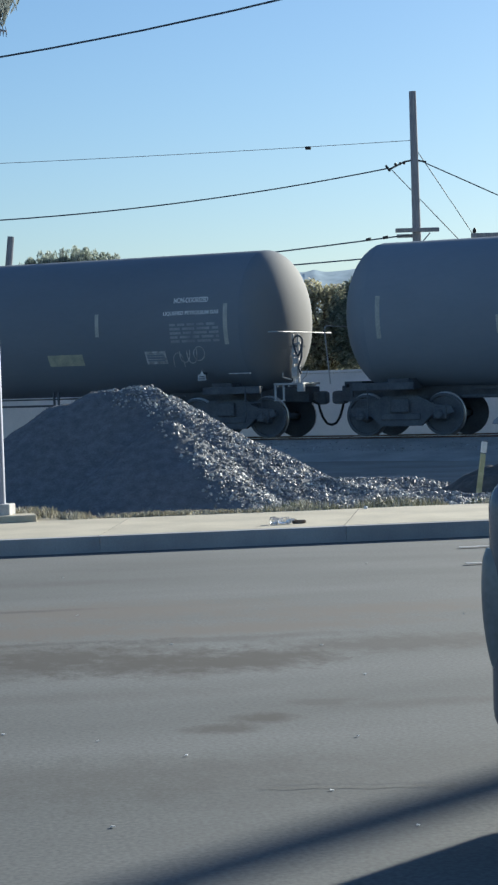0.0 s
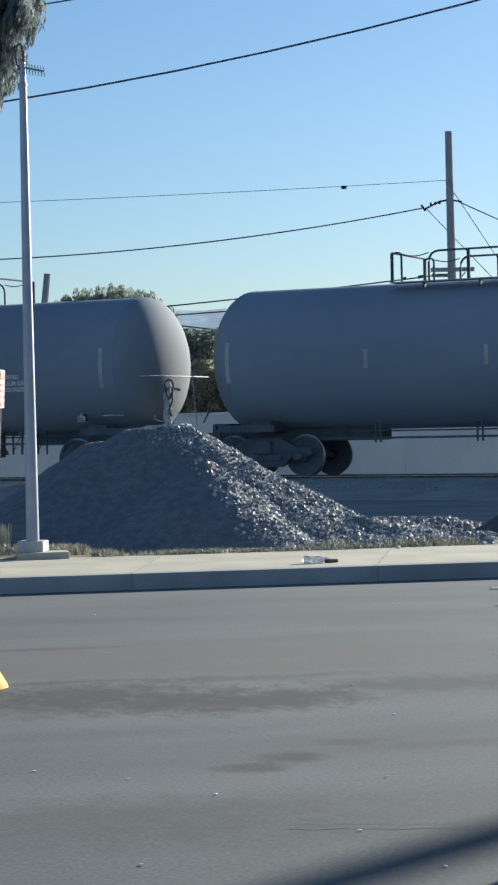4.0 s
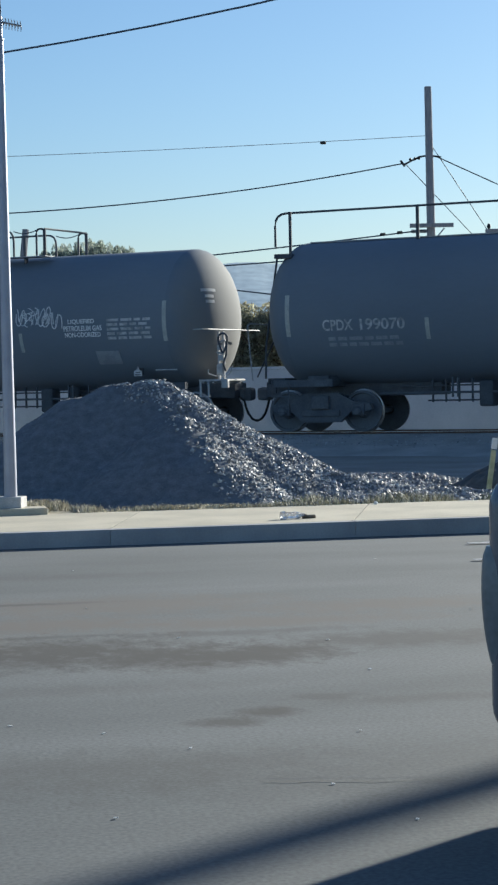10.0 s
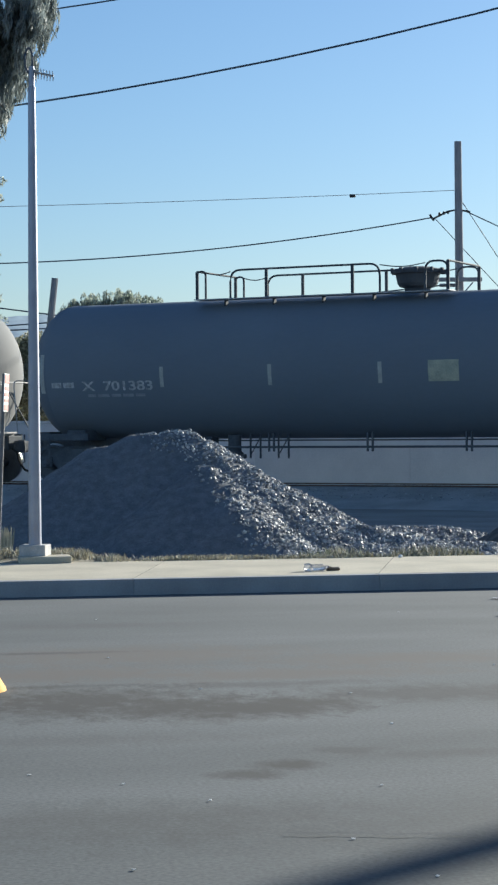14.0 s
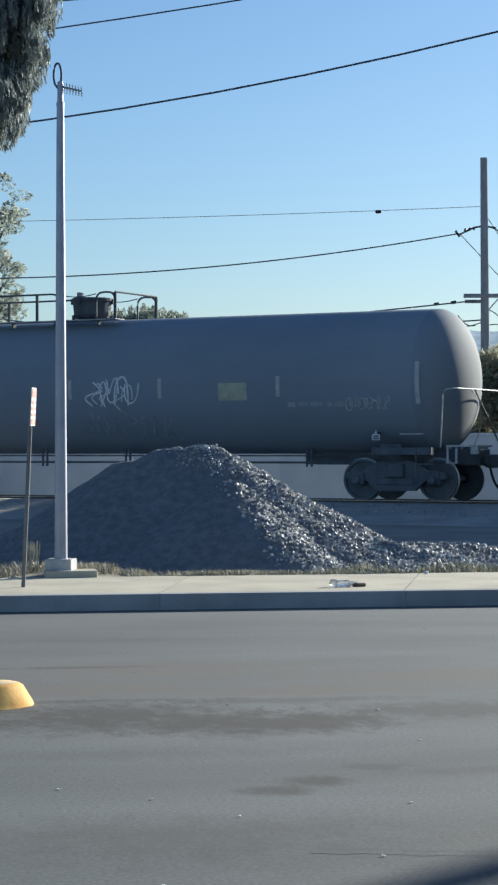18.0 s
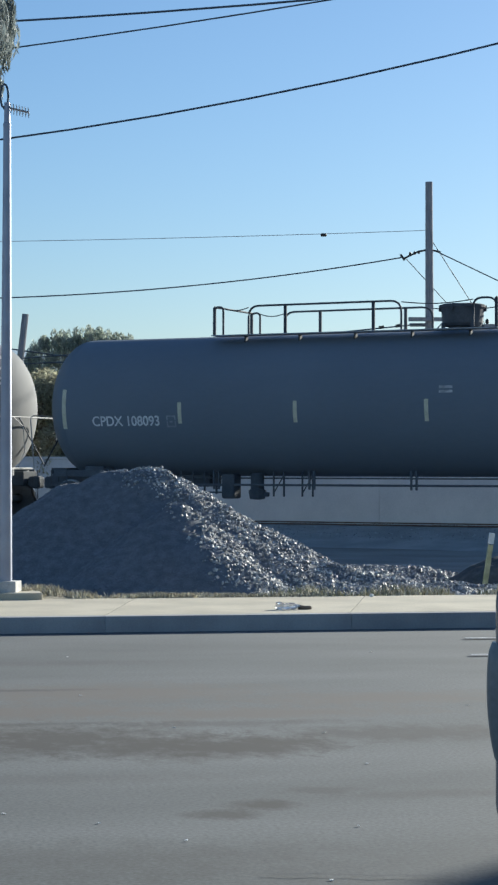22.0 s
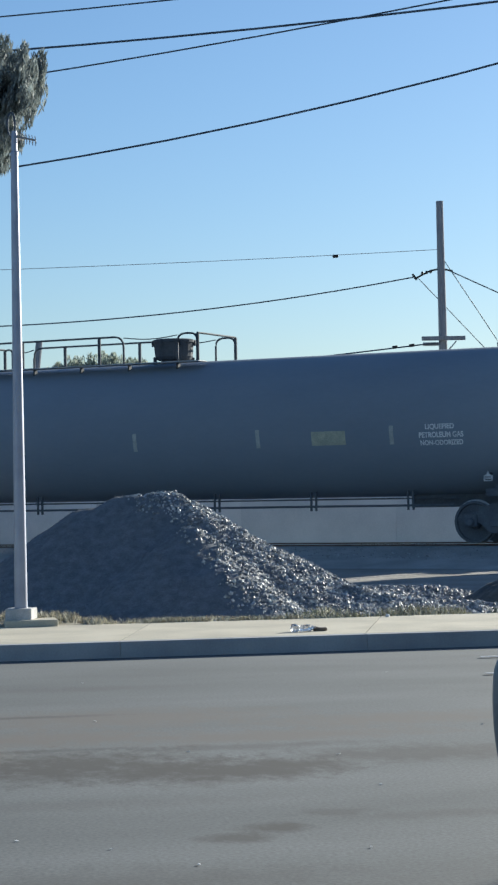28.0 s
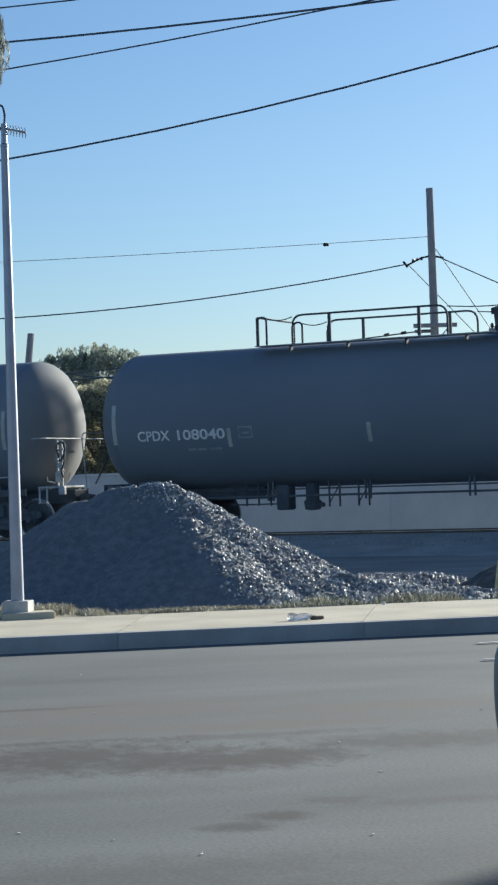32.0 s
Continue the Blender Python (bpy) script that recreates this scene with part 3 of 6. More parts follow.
def heap():
    bm = B()
    n, m = 120, 80
    x0, x1, y0, y1 = -4.8, 5.2, 23.2, 29.6
    g = [[None] * (m + 1) for _ in range(n + 1)]
    for i in range(n + 1):
        for j in range(m + 1):
            x, y = x0 + (x1 - x0) * i / n, y0 + (y1 - y0) * j / m
            z = heap_z(x, y)
            g[i][j] = bm.verts.new((x, y, z if z > 0.02 else -0.12))
    for i in range(n):
        for j in range(m):
            f = (g[i][j], g[i + 1][j], g[i + 1][j + 1], g[i][j + 1])
            if max(v.co.z for v in f) > 0:
                bm.faces.new(f)
    for v in list(bm.verts):
        if not v.link_faces:
            bm.verts.remove(v)
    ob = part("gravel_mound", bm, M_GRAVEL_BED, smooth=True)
    tagged(ob, "heap of grey crushed gravel beside the pavement", "gravel heap")
    rnd = random.Random(11)
    pts, small, fines = [], [], []
    while len(pts) < 19000:
        x, y = rnd.uniform(x0, x1), rnd.uniform(y0, 28.2)
        z = heap_z(x, y)
        if z > 0.03:
            # coarse pale stone right, dark fines left: split follows the heap's shade edge
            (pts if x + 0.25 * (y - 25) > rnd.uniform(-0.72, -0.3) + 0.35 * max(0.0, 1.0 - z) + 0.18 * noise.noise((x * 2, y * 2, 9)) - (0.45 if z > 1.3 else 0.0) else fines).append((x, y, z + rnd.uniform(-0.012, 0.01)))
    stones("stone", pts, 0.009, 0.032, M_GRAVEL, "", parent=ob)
    stones("shaded_fine_stone", fines, 0.004, 0.009, M_FINES_SHADE, "", parent=ob, seed=6)
    # strays round the foot
    while len(small) < 3600:
        x, y = rnd.uniform(-4, 6.5), rnd.uniform(22.9, 27)
        if heap_z(x, y) < 0.05 and x > rnd.uniform(-2, 1) and noise.noise((x, y, 7)) > -0.15:
            v = STREET.inverted() @ Vector((x, y, 0))
            small.append((x, y, verge_z(v.x, v.y) if 2.7 < v.y < 4.6 else 0.0))
    stones("stray_gravel", small, 0.012, 0.035, M_GRAVEL, "stray grey gravel scattered on dirt round the heap", seed=8)
heap()

# ---- track ----
def track():
    bm = B()
    prof = ((-4.4, -0.08), (-2.4, 0.15), (-1.3, 0.33), (-0.86, 0.335), (-0.68, 0.2), (0.68, 0.2), (0.86, 0.3), (1.75, 0.25), (3.3, -0.08))
    xs = [-160 + 4 * k for k in range(121)]
    rings = [[bm.verts.new((x, y, z + 0.02 * noise.noise((x * 0.5, y, 2)))) for y, z in prof] for x in xs]
    for a, b in zip(rings, rings[1:]):
        for k in range(len(prof) - 1):
            bm.faces.new((a[k], b[k], b[k + 1], a[k + 1]))
    bed = part("track_bed", bm, M_BANK, smooth=True)
    bed.matrix_basis = TRACK
    tagged(bed, "dark ballast bed under the railway track", "track bed", kind="structure")
    rnd = random.Random(3)
    pts = []
    for _ in range(3000):
        y = rnd.uniform(-3.6, -1.2)
        z = 0.33 - (-1.3 - y) * 0.16 if y < -1.3 else 0.33
        pts.append((rnd.uniform(-11, 9), y, z))
    ob = stones("ballast", pts, 0.01, 0.024, M_BALLAST, "", parent=bed, seed=4)
    tr = empty("railway_track", TRACK, "railway track of polished steel rails on dark timber ties", "railway track")
    for y in (-0.755, 0.755):
        bm = B()
        prism_x = [(-0.07, 0.2), (0.07, 0.2), (0.07, 0.215), (0.012, 0.235), (0.012, 0.33), (0.035, 0.34), (0.035, 0.372), (-0.035, 0.372), (-0.035, 0.34), (-0.012, 0.33), (-0.012, 0.235), (-0.07, 0.215)]
        prism(bm, prism_x, -160, 320)
        r = part("rail", bm, M_STEEL_RUST, tr)
        r.matrix_basis = Matrix.Translation((0, y, 0)) @ pose(0, 0, 0, 0, 0, -90)
        bm = B()
        box(bm, (80, 0, RAIL_Z - 0.004), (480, 0.055, 0.008))
        h = part("rail_head", bm, M_RAILHEAD, r, "polished running surface")
        h.matrix_basis = pose(0, 0, 0, 0, 0, 90)
    bm = B()
    box(bm, (0, 0, 0), (0.23, 2.6, 0.16), bevel=0.012)
    tie = part("tie", bm, M_TIE, tr)
    tie.location = (-18, 0, 0.115)
    for k in range(1, 64):
        s = tie.copy()
        scene.collection.objects.link(s)
        s.location = (-18 + 0.55 * k, 0.02 * math.sin(k * 5), 0.115)
track()

# ---- pale wall beyond the track ----
def far_wall():
    w = B()
    box(w, (0, 0, 0.85), (200, 0.18, 1.75))
    wall = part("boundary_wall", w, M_WALL)
    wall.matrix_basis = TRACK @ pose(0, 7.0, 0)
    tagged(wall, "long low white wall beyond the railway track", "wall", kind="structure")
    bm = B()
    box(bm, (0, 0, 0), (4.464, 0.05, 1.8), bevel=0.006)
    p0 = part("panel", bm, M_WALL, wall)
    p0.location = (-2.845, -0.11, 0.93)
    for k in range(-9, 10):
        if k:
            s = p0.copy()
            scene.collection.objects.link(s)
            s.location = (-2.845 + 4.47 * k, -0.11, 0.93)
    bm = B()
    box(bm, (0, 0, 0), (200, 0.3, 0.07), bevel=0.01)
    c = part("coping", bm, M_WALL, wall)
    c.location = (0, -0.02, 1.87)
far_wall()

# ---- tank cars ----
R, ZC, HEAD = 1.6, 2.62, 0.8      # tank radius, axis height over the rails, depth of a head
WHEEL_R, AXLE = 0.457, 0.89
wheelsets = {-1: [], 1: []}
cars = []

def flank_patch(bm, x0, x1, z0, z1, out=0.006, nseg=6):
    """A thin plate that follows the tank's curve, between two heights over the axis."""
    a0, a1 = math.asin(z0 / R), math.asin(z1 / R)
    rows = []
    for k in range(nseg + 1):
        a = a0 + (a1 - a0) * k / nseg
        rows.append([[bm.verts.new((x, -rr * math.cos(a), ZC + rr * math.sin(a))) for x in (x0, x1)] for rr in (R - 0.02, R + out)])
    for p, q in zip(rows, rows[1:]):
        bm.faces.new((p[1][0], p[1][1], q[1][1], q[1][0]))
        bm.faces.new((p[0][0], p[1][0], q[1][0], q[0][0]))
        bm.faces.new((p[1][1], p[0][1], q[0][1], q[1][1]))
    for p in (rows[0], rows[-1]):
        bm.faces.new((p[0][0], p[0][1], p[1][1], p[1][0]))
    return bm

def bent_rail(pts, r=0.022, parent=None, name="handrail", material=None, corner=0.18):
    """A pipe with rounded corners through the points."""
    pts = [Vector(p) for p in pts]
    out = [pts[0]]
    for a, b, c in zip(pts, pts[1:], pts[2:]):
        d0, d1 = (a - b), (c - b)
        k = min(corner, d0.length * 0.45, d1.length * 0.45)
        p, q = b + d0.normalized() * k, b + d1.normalized() * k
        for s in range(5):
            u = s / 4
            out.append((1 - u) ** 2 * p + 2 * u * (1 - u) * b + u * u * q)
    out.append(pts[-1])
    return part(name, tube(B(), out, r, 6), material or M_UNDER, parent, smooth=True)

MESH = {}
def alike(name, key, maker, material, parent, m=None, smooth=False, label=""):
    if key not in MESH:
        ob = part(name, maker(), material, parent, label, smooth)
        MESH[key] = ob.data
    else:
        ob = new(name, MESH[key])
        ob.parent = parent
        if label:
            ob["label"] = label
    if m is not None:
        ob.matrix_basis = m
    return ob

def wheelset_bm():
    bm = B()
    tube(bm, [(0, -1.05, 0), (0, 1.05, 0)], 0.075, 10)
    for s in (-1, 1):
        lathe(bm, [(s * 0.70, 0.12), (s * 0.715, WHEEL_R + 0.026), (s * 0.745, WHEEL_R + 0.02), (s * 0.75, WHEEL_R), (s * 0.84, WHEEL_R - 0.004), (s * 0.845, WHEEL_R - 0.06), (s * 0.80, WHEEL_R - 0.075), (s * 0.79, 0.16), (s * 0.86, 0.13), (s * 0.87, 0.0)], "y", 28, caps=False)
    bmesh.ops.recalc_face_normals(bm, faces=list(bm.faces))
    for f in bm.faces:
        r = [math.hypot(v.co.x, v.co.z) for v in f.verts]
        f.material_index = 1 if min(r) > WHEEL_R - 0.01 else 0
    return bm

def side_frame_bm():
    bm = B()
    prism(bm, [(-1.2, 0.5), (-1.15, 0.62), (-0.75, 0.68), (-0.4, 0.86), (0.4, 0.86), (0.75, 0.68), (1.15, 0.62), (1.2, 0.5), (0.95, 0.42), (0.7, 0.44), (0.45, 0.22), (-0.45, 0.22), (-0.7, 0.44), (-0.95, 0.42)], -0.06, 0.06)
    box(bm, (0, 0, 0.42), (0.9, 0.2, 0.14), bevel=0.02)
    for s in (-1, 1):
        box(bm, (s * 0.89, 0, 0.49), (0.3, 0.22, 0.26), bevel=0.03)
    return bm

def springs_bm():
    bm = B()
    for x in (-0.2, 0, 0.2):
        for k in range(6):
            lathe(bm, [(0.5 + k * 0.035, 0.075), (0.512 + k * 0.035, 0.085), (0.524 + k * 0.035, 0.075)], "z", 8, (x, 0, 0))
    return bm

def bearing_bm():
    bm = B()
    lathe(bm, [(-0.12, 0.06), (-0.11, 0.09), (-0.02, 0.1), (0.06, 0.1)], "y", 12)
    return bm

def bolster_bm():
    bm = B()
    box(bm, (0, 0, 0.66), (0.42, 2.3, 0.3), bevel=0.03)
    lathe(bm, [(0.8, 0.25), (0.93, 0.25)], "z", 16)
    for s in (-1, 1):
        box(bm, (s * 0.34, 0, 0.45), (0.08, 2.0, 0.12), bevel=0.01)   # brake beams
        for y in (-0.75, 0.75):
            box(bm, (s * 0.41, y, 0.45), (0.07, 0.1, 0.34), bevel=0.02)  # brake shoes
    return bm

def truck(car, x):
    t = alike("truck", "bolster", bolster_bm, M_TRUCK, car, Matrix.Translation((x, 0, 0)), label="cast steel bolster and brake beams")
    for s in (-1, 1):
        sf = alike("side_frame", "side_frame", side_frame_bm, M_TRUCK, t, Matrix.Translation((0, s * 1.0, 0)))
        alike("spring_nest", "springs", springs_bm, M_TRUCK, t, Matrix.Translation((0, s * 1.0, 0)))
        w = alike("wheelset", "wheelset", wheelset_bm, [M_TRUCK, M_TREAD], t, Matrix.Translation((s * AXLE, 0, WHEEL_R)), smooth=False, label="pair of steel wheels with bright treads")
        wheelsets[s].append(w)
        for y in (-1, 1):
            alike("bearing", "bearing", bearing_bm, M_TRUCK, t, Matrix.Translation((s * AXLE, y * 1.08, WHEEL_R)) @ pose(0, 0, 0, 0, 0, 0 if y < 0 else 180), True)
    return t

def head_bm():
    """2:1 elliptical tank end."""
    bm = B()
    lathe(bm, [(-0.02, R)] + [(HEAD * math.sin(radians(a)), R * math.cos(radians(a))) for a in (0, 2, 5, 9, 14, 24, 34, 44, 54, 63, 71, 78, 84, 88, 89.9)], "x", 56, caps=False)
    return bm

def coupler_bm():
    bm = B()
    box(bm, (0.15, 0, 0.86), (0.9, 0.16, 0.2), bevel=0.02)
    box(bm, (0.62, 0.02, 0.86), (0.3, 0.34, 0.28), bevel=0.06)
    box(bm, (0.72, -0.14, 0.86), (0.2, 0.12, 0.3), bevel=0.04)
    return bm

def hose_bm():
    bm = B()
    tube(bm, [(0.56, -0.3, 0.8), (0.69, -0.3, 0.72), (0.715, -0.28, 0.58), (0.74, -0.2, 0.42), (0.79, -0.1, 0.29), (0.86, 0, 0.25)], 0.028, 8)
    return bm

def sill_bm():
    bm = B()
    box(bm, (-1.6, 0, 0.95), (4.2, 0.62, 0.34), bevel=0.02)            # draft sill
    box(bm, (-1.2, 0, 1.12), (0.5, 2.5, 0.24), bevel=0.02)            # body bolster
    return bm

def saddle_bm():
    bm = B()
    prism(bm, [(-2.4, 1.1), (-1.9, 1.1), (-1.95, 1.36), (-2.35, 1.36)], -0.1, 0.1)
    return bm

def platform_bm():
    bm = B()
    box(bm, (0.14, 0, 1.18), (0.4, 1.5, 0.05), bevel=0.01)
    box(bm, (0.33, 0, 1.14), (0.04, 1.5, 0.13), bevel=0.01)
    for y in (-0.72, 0.72):
        box(bm, (0.2, y, 1.02), (0.08, 0.05, 0.3), bevel=0.01)
    return bm

def wide_platform_bm():
    bm = B()
    box(bm, (-0.44, -0.85, 1.19), (0.7, 0.95, 0.045), bevel=0.008)
    box(bm, (-0.15, -1.28, 1.1), (0.16, 0.1, 0.17), bevel=0.012)
    for x in (-0.7, -0.44, -0.2):
        box(bm, (x, -0.85, 1.15), (0.035, 0.9, 0.05))
    return bm

def corner_step_bm():
    """Stirrup below the platform's corner."""
    bm = B()
    for x in (-0.76, -0.56):
        box(bm, (x, -1.3, 1.0), (0.05, 0.02, 0.36), bevel=0.005)
    box(bm, (-0.66, -1.3, 0.83), (0.25, 0.08, 0.025), bevel=0.005)
    return bm

def brake_post_bm():
    """Twin upright with cross plates that carries the hand brake."""
    bm = B()
    for x in (-0.46, -0.34):
        box(bm, (x, -0.95, 1.74), (0.04, 0.05, 1.08), bevel=0.006)
    for k, z in enumerate((1.32, 1.55, 1.8, 2.06)):
        box(bm, (-0.4 + 0.03 * (k % 2), -0.99, z), (0.2, 0.03, 0.05), pose(0, 0, 0, 0, 14 * (-1) ** k, 0), bevel=0.006)
    box(bm, (-0.41, -1.0, 1.44), (0.15, 0.08, 0.2), bevel=0.02)
    box(bm, (-0.37, -1.0, 1.69), (0.12, 0.06, 0.13), bevel=0.02)
    box(bm, (-0.42, -1.0, 1.92), (0.11, 0.05, 0.12), bevel=0.02)
    tube(bm, [(-0.5, -1.0, 1.28), (-0.66, -1.1, 1.34), (-0.66, -1.1, 1.44)], 0.014, 5)
    tube(bm, [(-0.26, -1.0, 1.26), (-0.14, -1.02, 1.36), (-0.1, -1.02, 1.5)], 0.014, 5)
    return bm

def beam_bm():
    return box(B(), (-0.8, 0, 1.08), (1.4, 0.09, 0.16), bevel=0.01)

def step_bm():
    bm = B()
    tube(bm, [(-0.2, 0, 1.15), (-0.2, 0, 0.45), (0.2, 0, 0.45), (0.2, 0, 1.15)], 0.018, 6)
    tube(bm, [(-0.2, 0, 0.8), (0.2, 0, 0.8)], 0.018, 6)
    return bm

def end_gear(car, x, s, bare):
    """Sill, platform, rails and coupler at one end; s is +1 for the +x end."""
    g = Matrix.Translation((x, 0, 0)) @ (pose(0, 0, 0) if s > 0 else pose(0, 0, 0, 0, 0, 180))
    alike("sill", "sill", sill_bm, M_TRUCK, car, g @ Matrix.Translation((-0.9, 0, 0)))
    for y in (-0.7, 0.7):
        alike("saddle", "saddle", saddle_bm, M_TRUCK, car, g @ Matrix.Translation((0.05, y, 0)))
    if s > 0:
        fl = alike("end_platform", "wide_platform", wide_platform_bm, M_RAIL, car, g, label="pale steel crossover platform")
        alike("corner_step", "corner_step", corner_step_bm, M_RAIL, fl)
    else:
        alike("end_platform", "platform", platform_bm, M_UNDER, car, g @ Matrix.Translation((-1.0, 0, 0)))
    for y in (-1.35, 1.35):
        alike("side_beam", "beam", beam_bm, M_TRUCK, car, g @ Matrix.Translation((-1.0, y, 0)))
    cp = alike("coupler", "coupler", coupler_bm, M_TRUCK, car, g @ Matrix.Translation((-0.86, 0, 0)))
    alike("air_hose", "hose", hose_bm, M_RUBBER, car, g @ Matrix.Translation((-0.86, 0, 0)))
    def rail_mesh():
        bm = B()
        pts = [(-0.62, -1.46, 1.16), (-0.52, -1.46, 2.28), (-0.5, -1.41, 2.38), (-0.5, -1.3, 2.42), (-0.5, 1.3, 2.42), (-0.5, 1.41, 2.38), (-0.52, 1.46, 2.28), (-0.62, 1.46, 1.16)]
        tube(bm, pts, 0.0135, 6)
        return bm
    def bar_mesh():
        return tube(B(), [(-0.74, -1.64, 2.33), (-0.55, -1.56, 2.33), (-0.5, -1.4, 2.33), (-0.48, 1.22, 2.33)], 0.016, 6)
    def hooked_mesh():
        pts = [(-0.8, -1.6, 1.16), (-0.74, -1.62, 2.28), (-0.71, -1.61, 2.37), (-0.66, -1.58, 2.4), (-0.55, -1.54, 2.41), (-0.5, -1.38, 2.42), (-0.5, 1.3, 2.42), (-0.5, 1.41, 2.38), (-0.52, 1.46, 2.28), (-0.56, 1.46, 1.9)]
        bm = tube(B(), pts, 0.016, 6)
        return tube(bm, [(-0.5, -0.6, 2.42), (-0.42, -0.3, 2.2), (-0.42, -0.2, 1.6), (-0.5, -0.4, 1.2)], 0.013, 5)
    if s > 0 and not bare:
        alike("end_handrail", "hookrail", hooked_mesh, M_RAIL, car, g, label="pale pipe handrail across the car end")
    elif s > 0:
        alike("end_handrail", "endbar", bar_mesh, M_RAIL, car, g, label="straight pale bar across the car end")
    else:
        alike("end_handrail", "endrail", rail_mesh, M_RAIL, car, g, label="pale pipe handrail across the car end")
    for y in (-1.4, 1.4):
        alike("sill_step", "step", step_bm, M_TRUCK, car, g @ Matrix.Translation((-1.25, y, 0)))
    def brace():
        return tube(B(), [(-0.5, -0.35, 2.42), (-0.2, 0.35, 1.24)], 0.018, 5)
    if not bare:
        alike("brace", "brace", brace, M_UNDER, car, g)
    if s > 0 and bare:
        alike("brake_stand", "brake_post", brake_post_bm, M_RAIL, car, g, label="pale upright of the hand brake")
    if s > 0:
        alike("grab_iron", "grab", lambda: tube(B(), [(0, 0, 0), (0, -0.06, 0), (0.5, -0.06, 0), (0.5, 0, 0)], 0.014, 5), M_RAIL, car, g @ Matrix.Translation((-1.75, -1.5, 1.45)))
    def hook():
        bm = B()
        pts = [(-0.3 + 0.1 * math.cos(a) + 0.03 * math.sin(2 * a), -1.06, 2.02 + 0.22 * math.sin(a)) for a in [0.35 * k for k in range(19)]]
        pts += [(-0.22, -1.06, 1.76), (-0.3, -1.06, 1.56), (-0.24, -1.06, 1.4)]
        return tube(bm, pts, 0.024, 6)
    if s > 0 and bare:
        alike("brake_rod", "hook", hook, M_UNDER, car, g, True, "dark looped brake chain and rod on the tank end")

def top_gear(car, dome_x, x0, x1, style, closed=False):
    """Protective housing and the railings of the top platform."""
    zt = ZC + R
    d = B()
    if style == "bowl":
        # narrow neck, flared bowl and a bolted rim
        lathe(d, [(-0.12, 0.28), (0.09, 0.29), (0.13, 0.4), (0.2, 0.45), (0.4, 0.49), (0.42, 0.57), (0.49, 0.58), (0.52, 0.5)], "z", 20)
        for k in range(10):
            a = k * 0.6283
            box(d, (0.57 * math.cos(a), 0.57 * math.sin(a), 0.47), (0.07, 0.07, 0.12), bevel=0.008)
        box(d, (0.66, -0.1, 0.42), (0.16, 0.12, 0.1), bevel=0.015)
    else:
        # bucket-shaped steel bonnet on four feet, a little wider at the top
        lathe(d, [(-0.1, 0.3), (0.05, 0.3), (0.07, 0.4), (0.14, 0.44), (0.46, 0.47), (0.47, 0.5), (0.53, 0.5), (0.55, 0.44)], "z", 22)
        for k in range(4):
            a = radians(45 + 90 * k)
            box(d, (0.46 * math.cos(a), 0.46 * math.sin(a), 0.02), (0.07, 0.07, 0.22), pose(0, 0, 0, 0, 0, 45 + 90 * k), bevel=0.008)
        for k in range(6):
            a = radians(60 * k + 20)
            box(d, (0.49 * math.cos(a), 0.49 * math.sin(a), 0.46), (0.06, 0.09, 0.13), pose(0, 0, 0, 0, 0, 60 * k + 20), bevel=0.01)
    dm = part("dome_housing", d, M_UNDER, car, "dark steel valve housing")
    dm.location = (dome_x, 0, zt)
    lid = B()
    lathe(lid, [(0.0, 0.4), (0.03, 0.42), (0.06, 0.3), (0.07, 0.05)], "z", 14)
    l = part("lid", lid, M_UNDER, dm)
    l.location = (0, 0, 0.5)
    for y in (-0.82, 0.82):
        deck = box(B(), ((x0 + x1) / 2, y, zt - 0.04), (x1 - x0 + 0.1, 0.42, 0.022), bevel=0.004)
        part("top_platform", deck, M_RAIL, car, "pale steel walkway")
        for k in range(5):
            x = x0 + (x1 - x0) * (k + 0.5) / 5
            part("platform_bracket", prism(B(), [(x - 0.02, zt - 0.055), (x - 0.02, zt - 0.2), (x + 0.02, zt - 0.2), (x + 0.02, zt - 0.055)], 0.85 * y - 0.06, 0.85 * y + 0.06), M_UNDER, car)
    zb, top = zt - 0.045, zt + 0.6
    long = dome_x - x0 > x1 - dome_x
    def at(d):
        return x0 + d if long else x1 - d
    L = x1 - x0
    runs, posts = ((0.0, 0.4, 0.14), (1.0, L, 0.25)), (2.84, 4.26)
    if not closed:
        runs, posts = ((0.0, 0.22, 0.1), (0.85, 4.5, 0.25), (L - 0.52, L, 0.2)), (1.75, 3.85)
    for y in (-0.96, 0.96):
        for d0, d1, c in runs:
            bent_rail([(at(d0), y, zb), (at(d0), y, top), (at(d1), y, top), (at(d1), y, zb)], parent=car, corner=c, r=0.025)
        for d in posts + (0.0, L):
            part("post", box(B(), (at(d), y, (zb + top) / 2), (0.07, 0.03, top - zb - 0.01)), M_UNDER, car)
    for d in (0.0, L):
        part("end_rail", tube(B(), [(at(d), -0.96, top), (at(d), 0.96, top)], 0.024, 6), M_UNDER, car)
    for a, b in [(p[1], q[0]) for p, q in zip(runs, runs[1:])]:
        for y in (-0.96, 0.96):
            pts = [(at(a + (b - a) * k / 8), y, top - 0.03 - 0.06 * math.sin(k * math.pi / 8)) for k in range(9)]
            part("safety_chain", tube(B(), pts, 0.012, 4), M_UNDER, car)

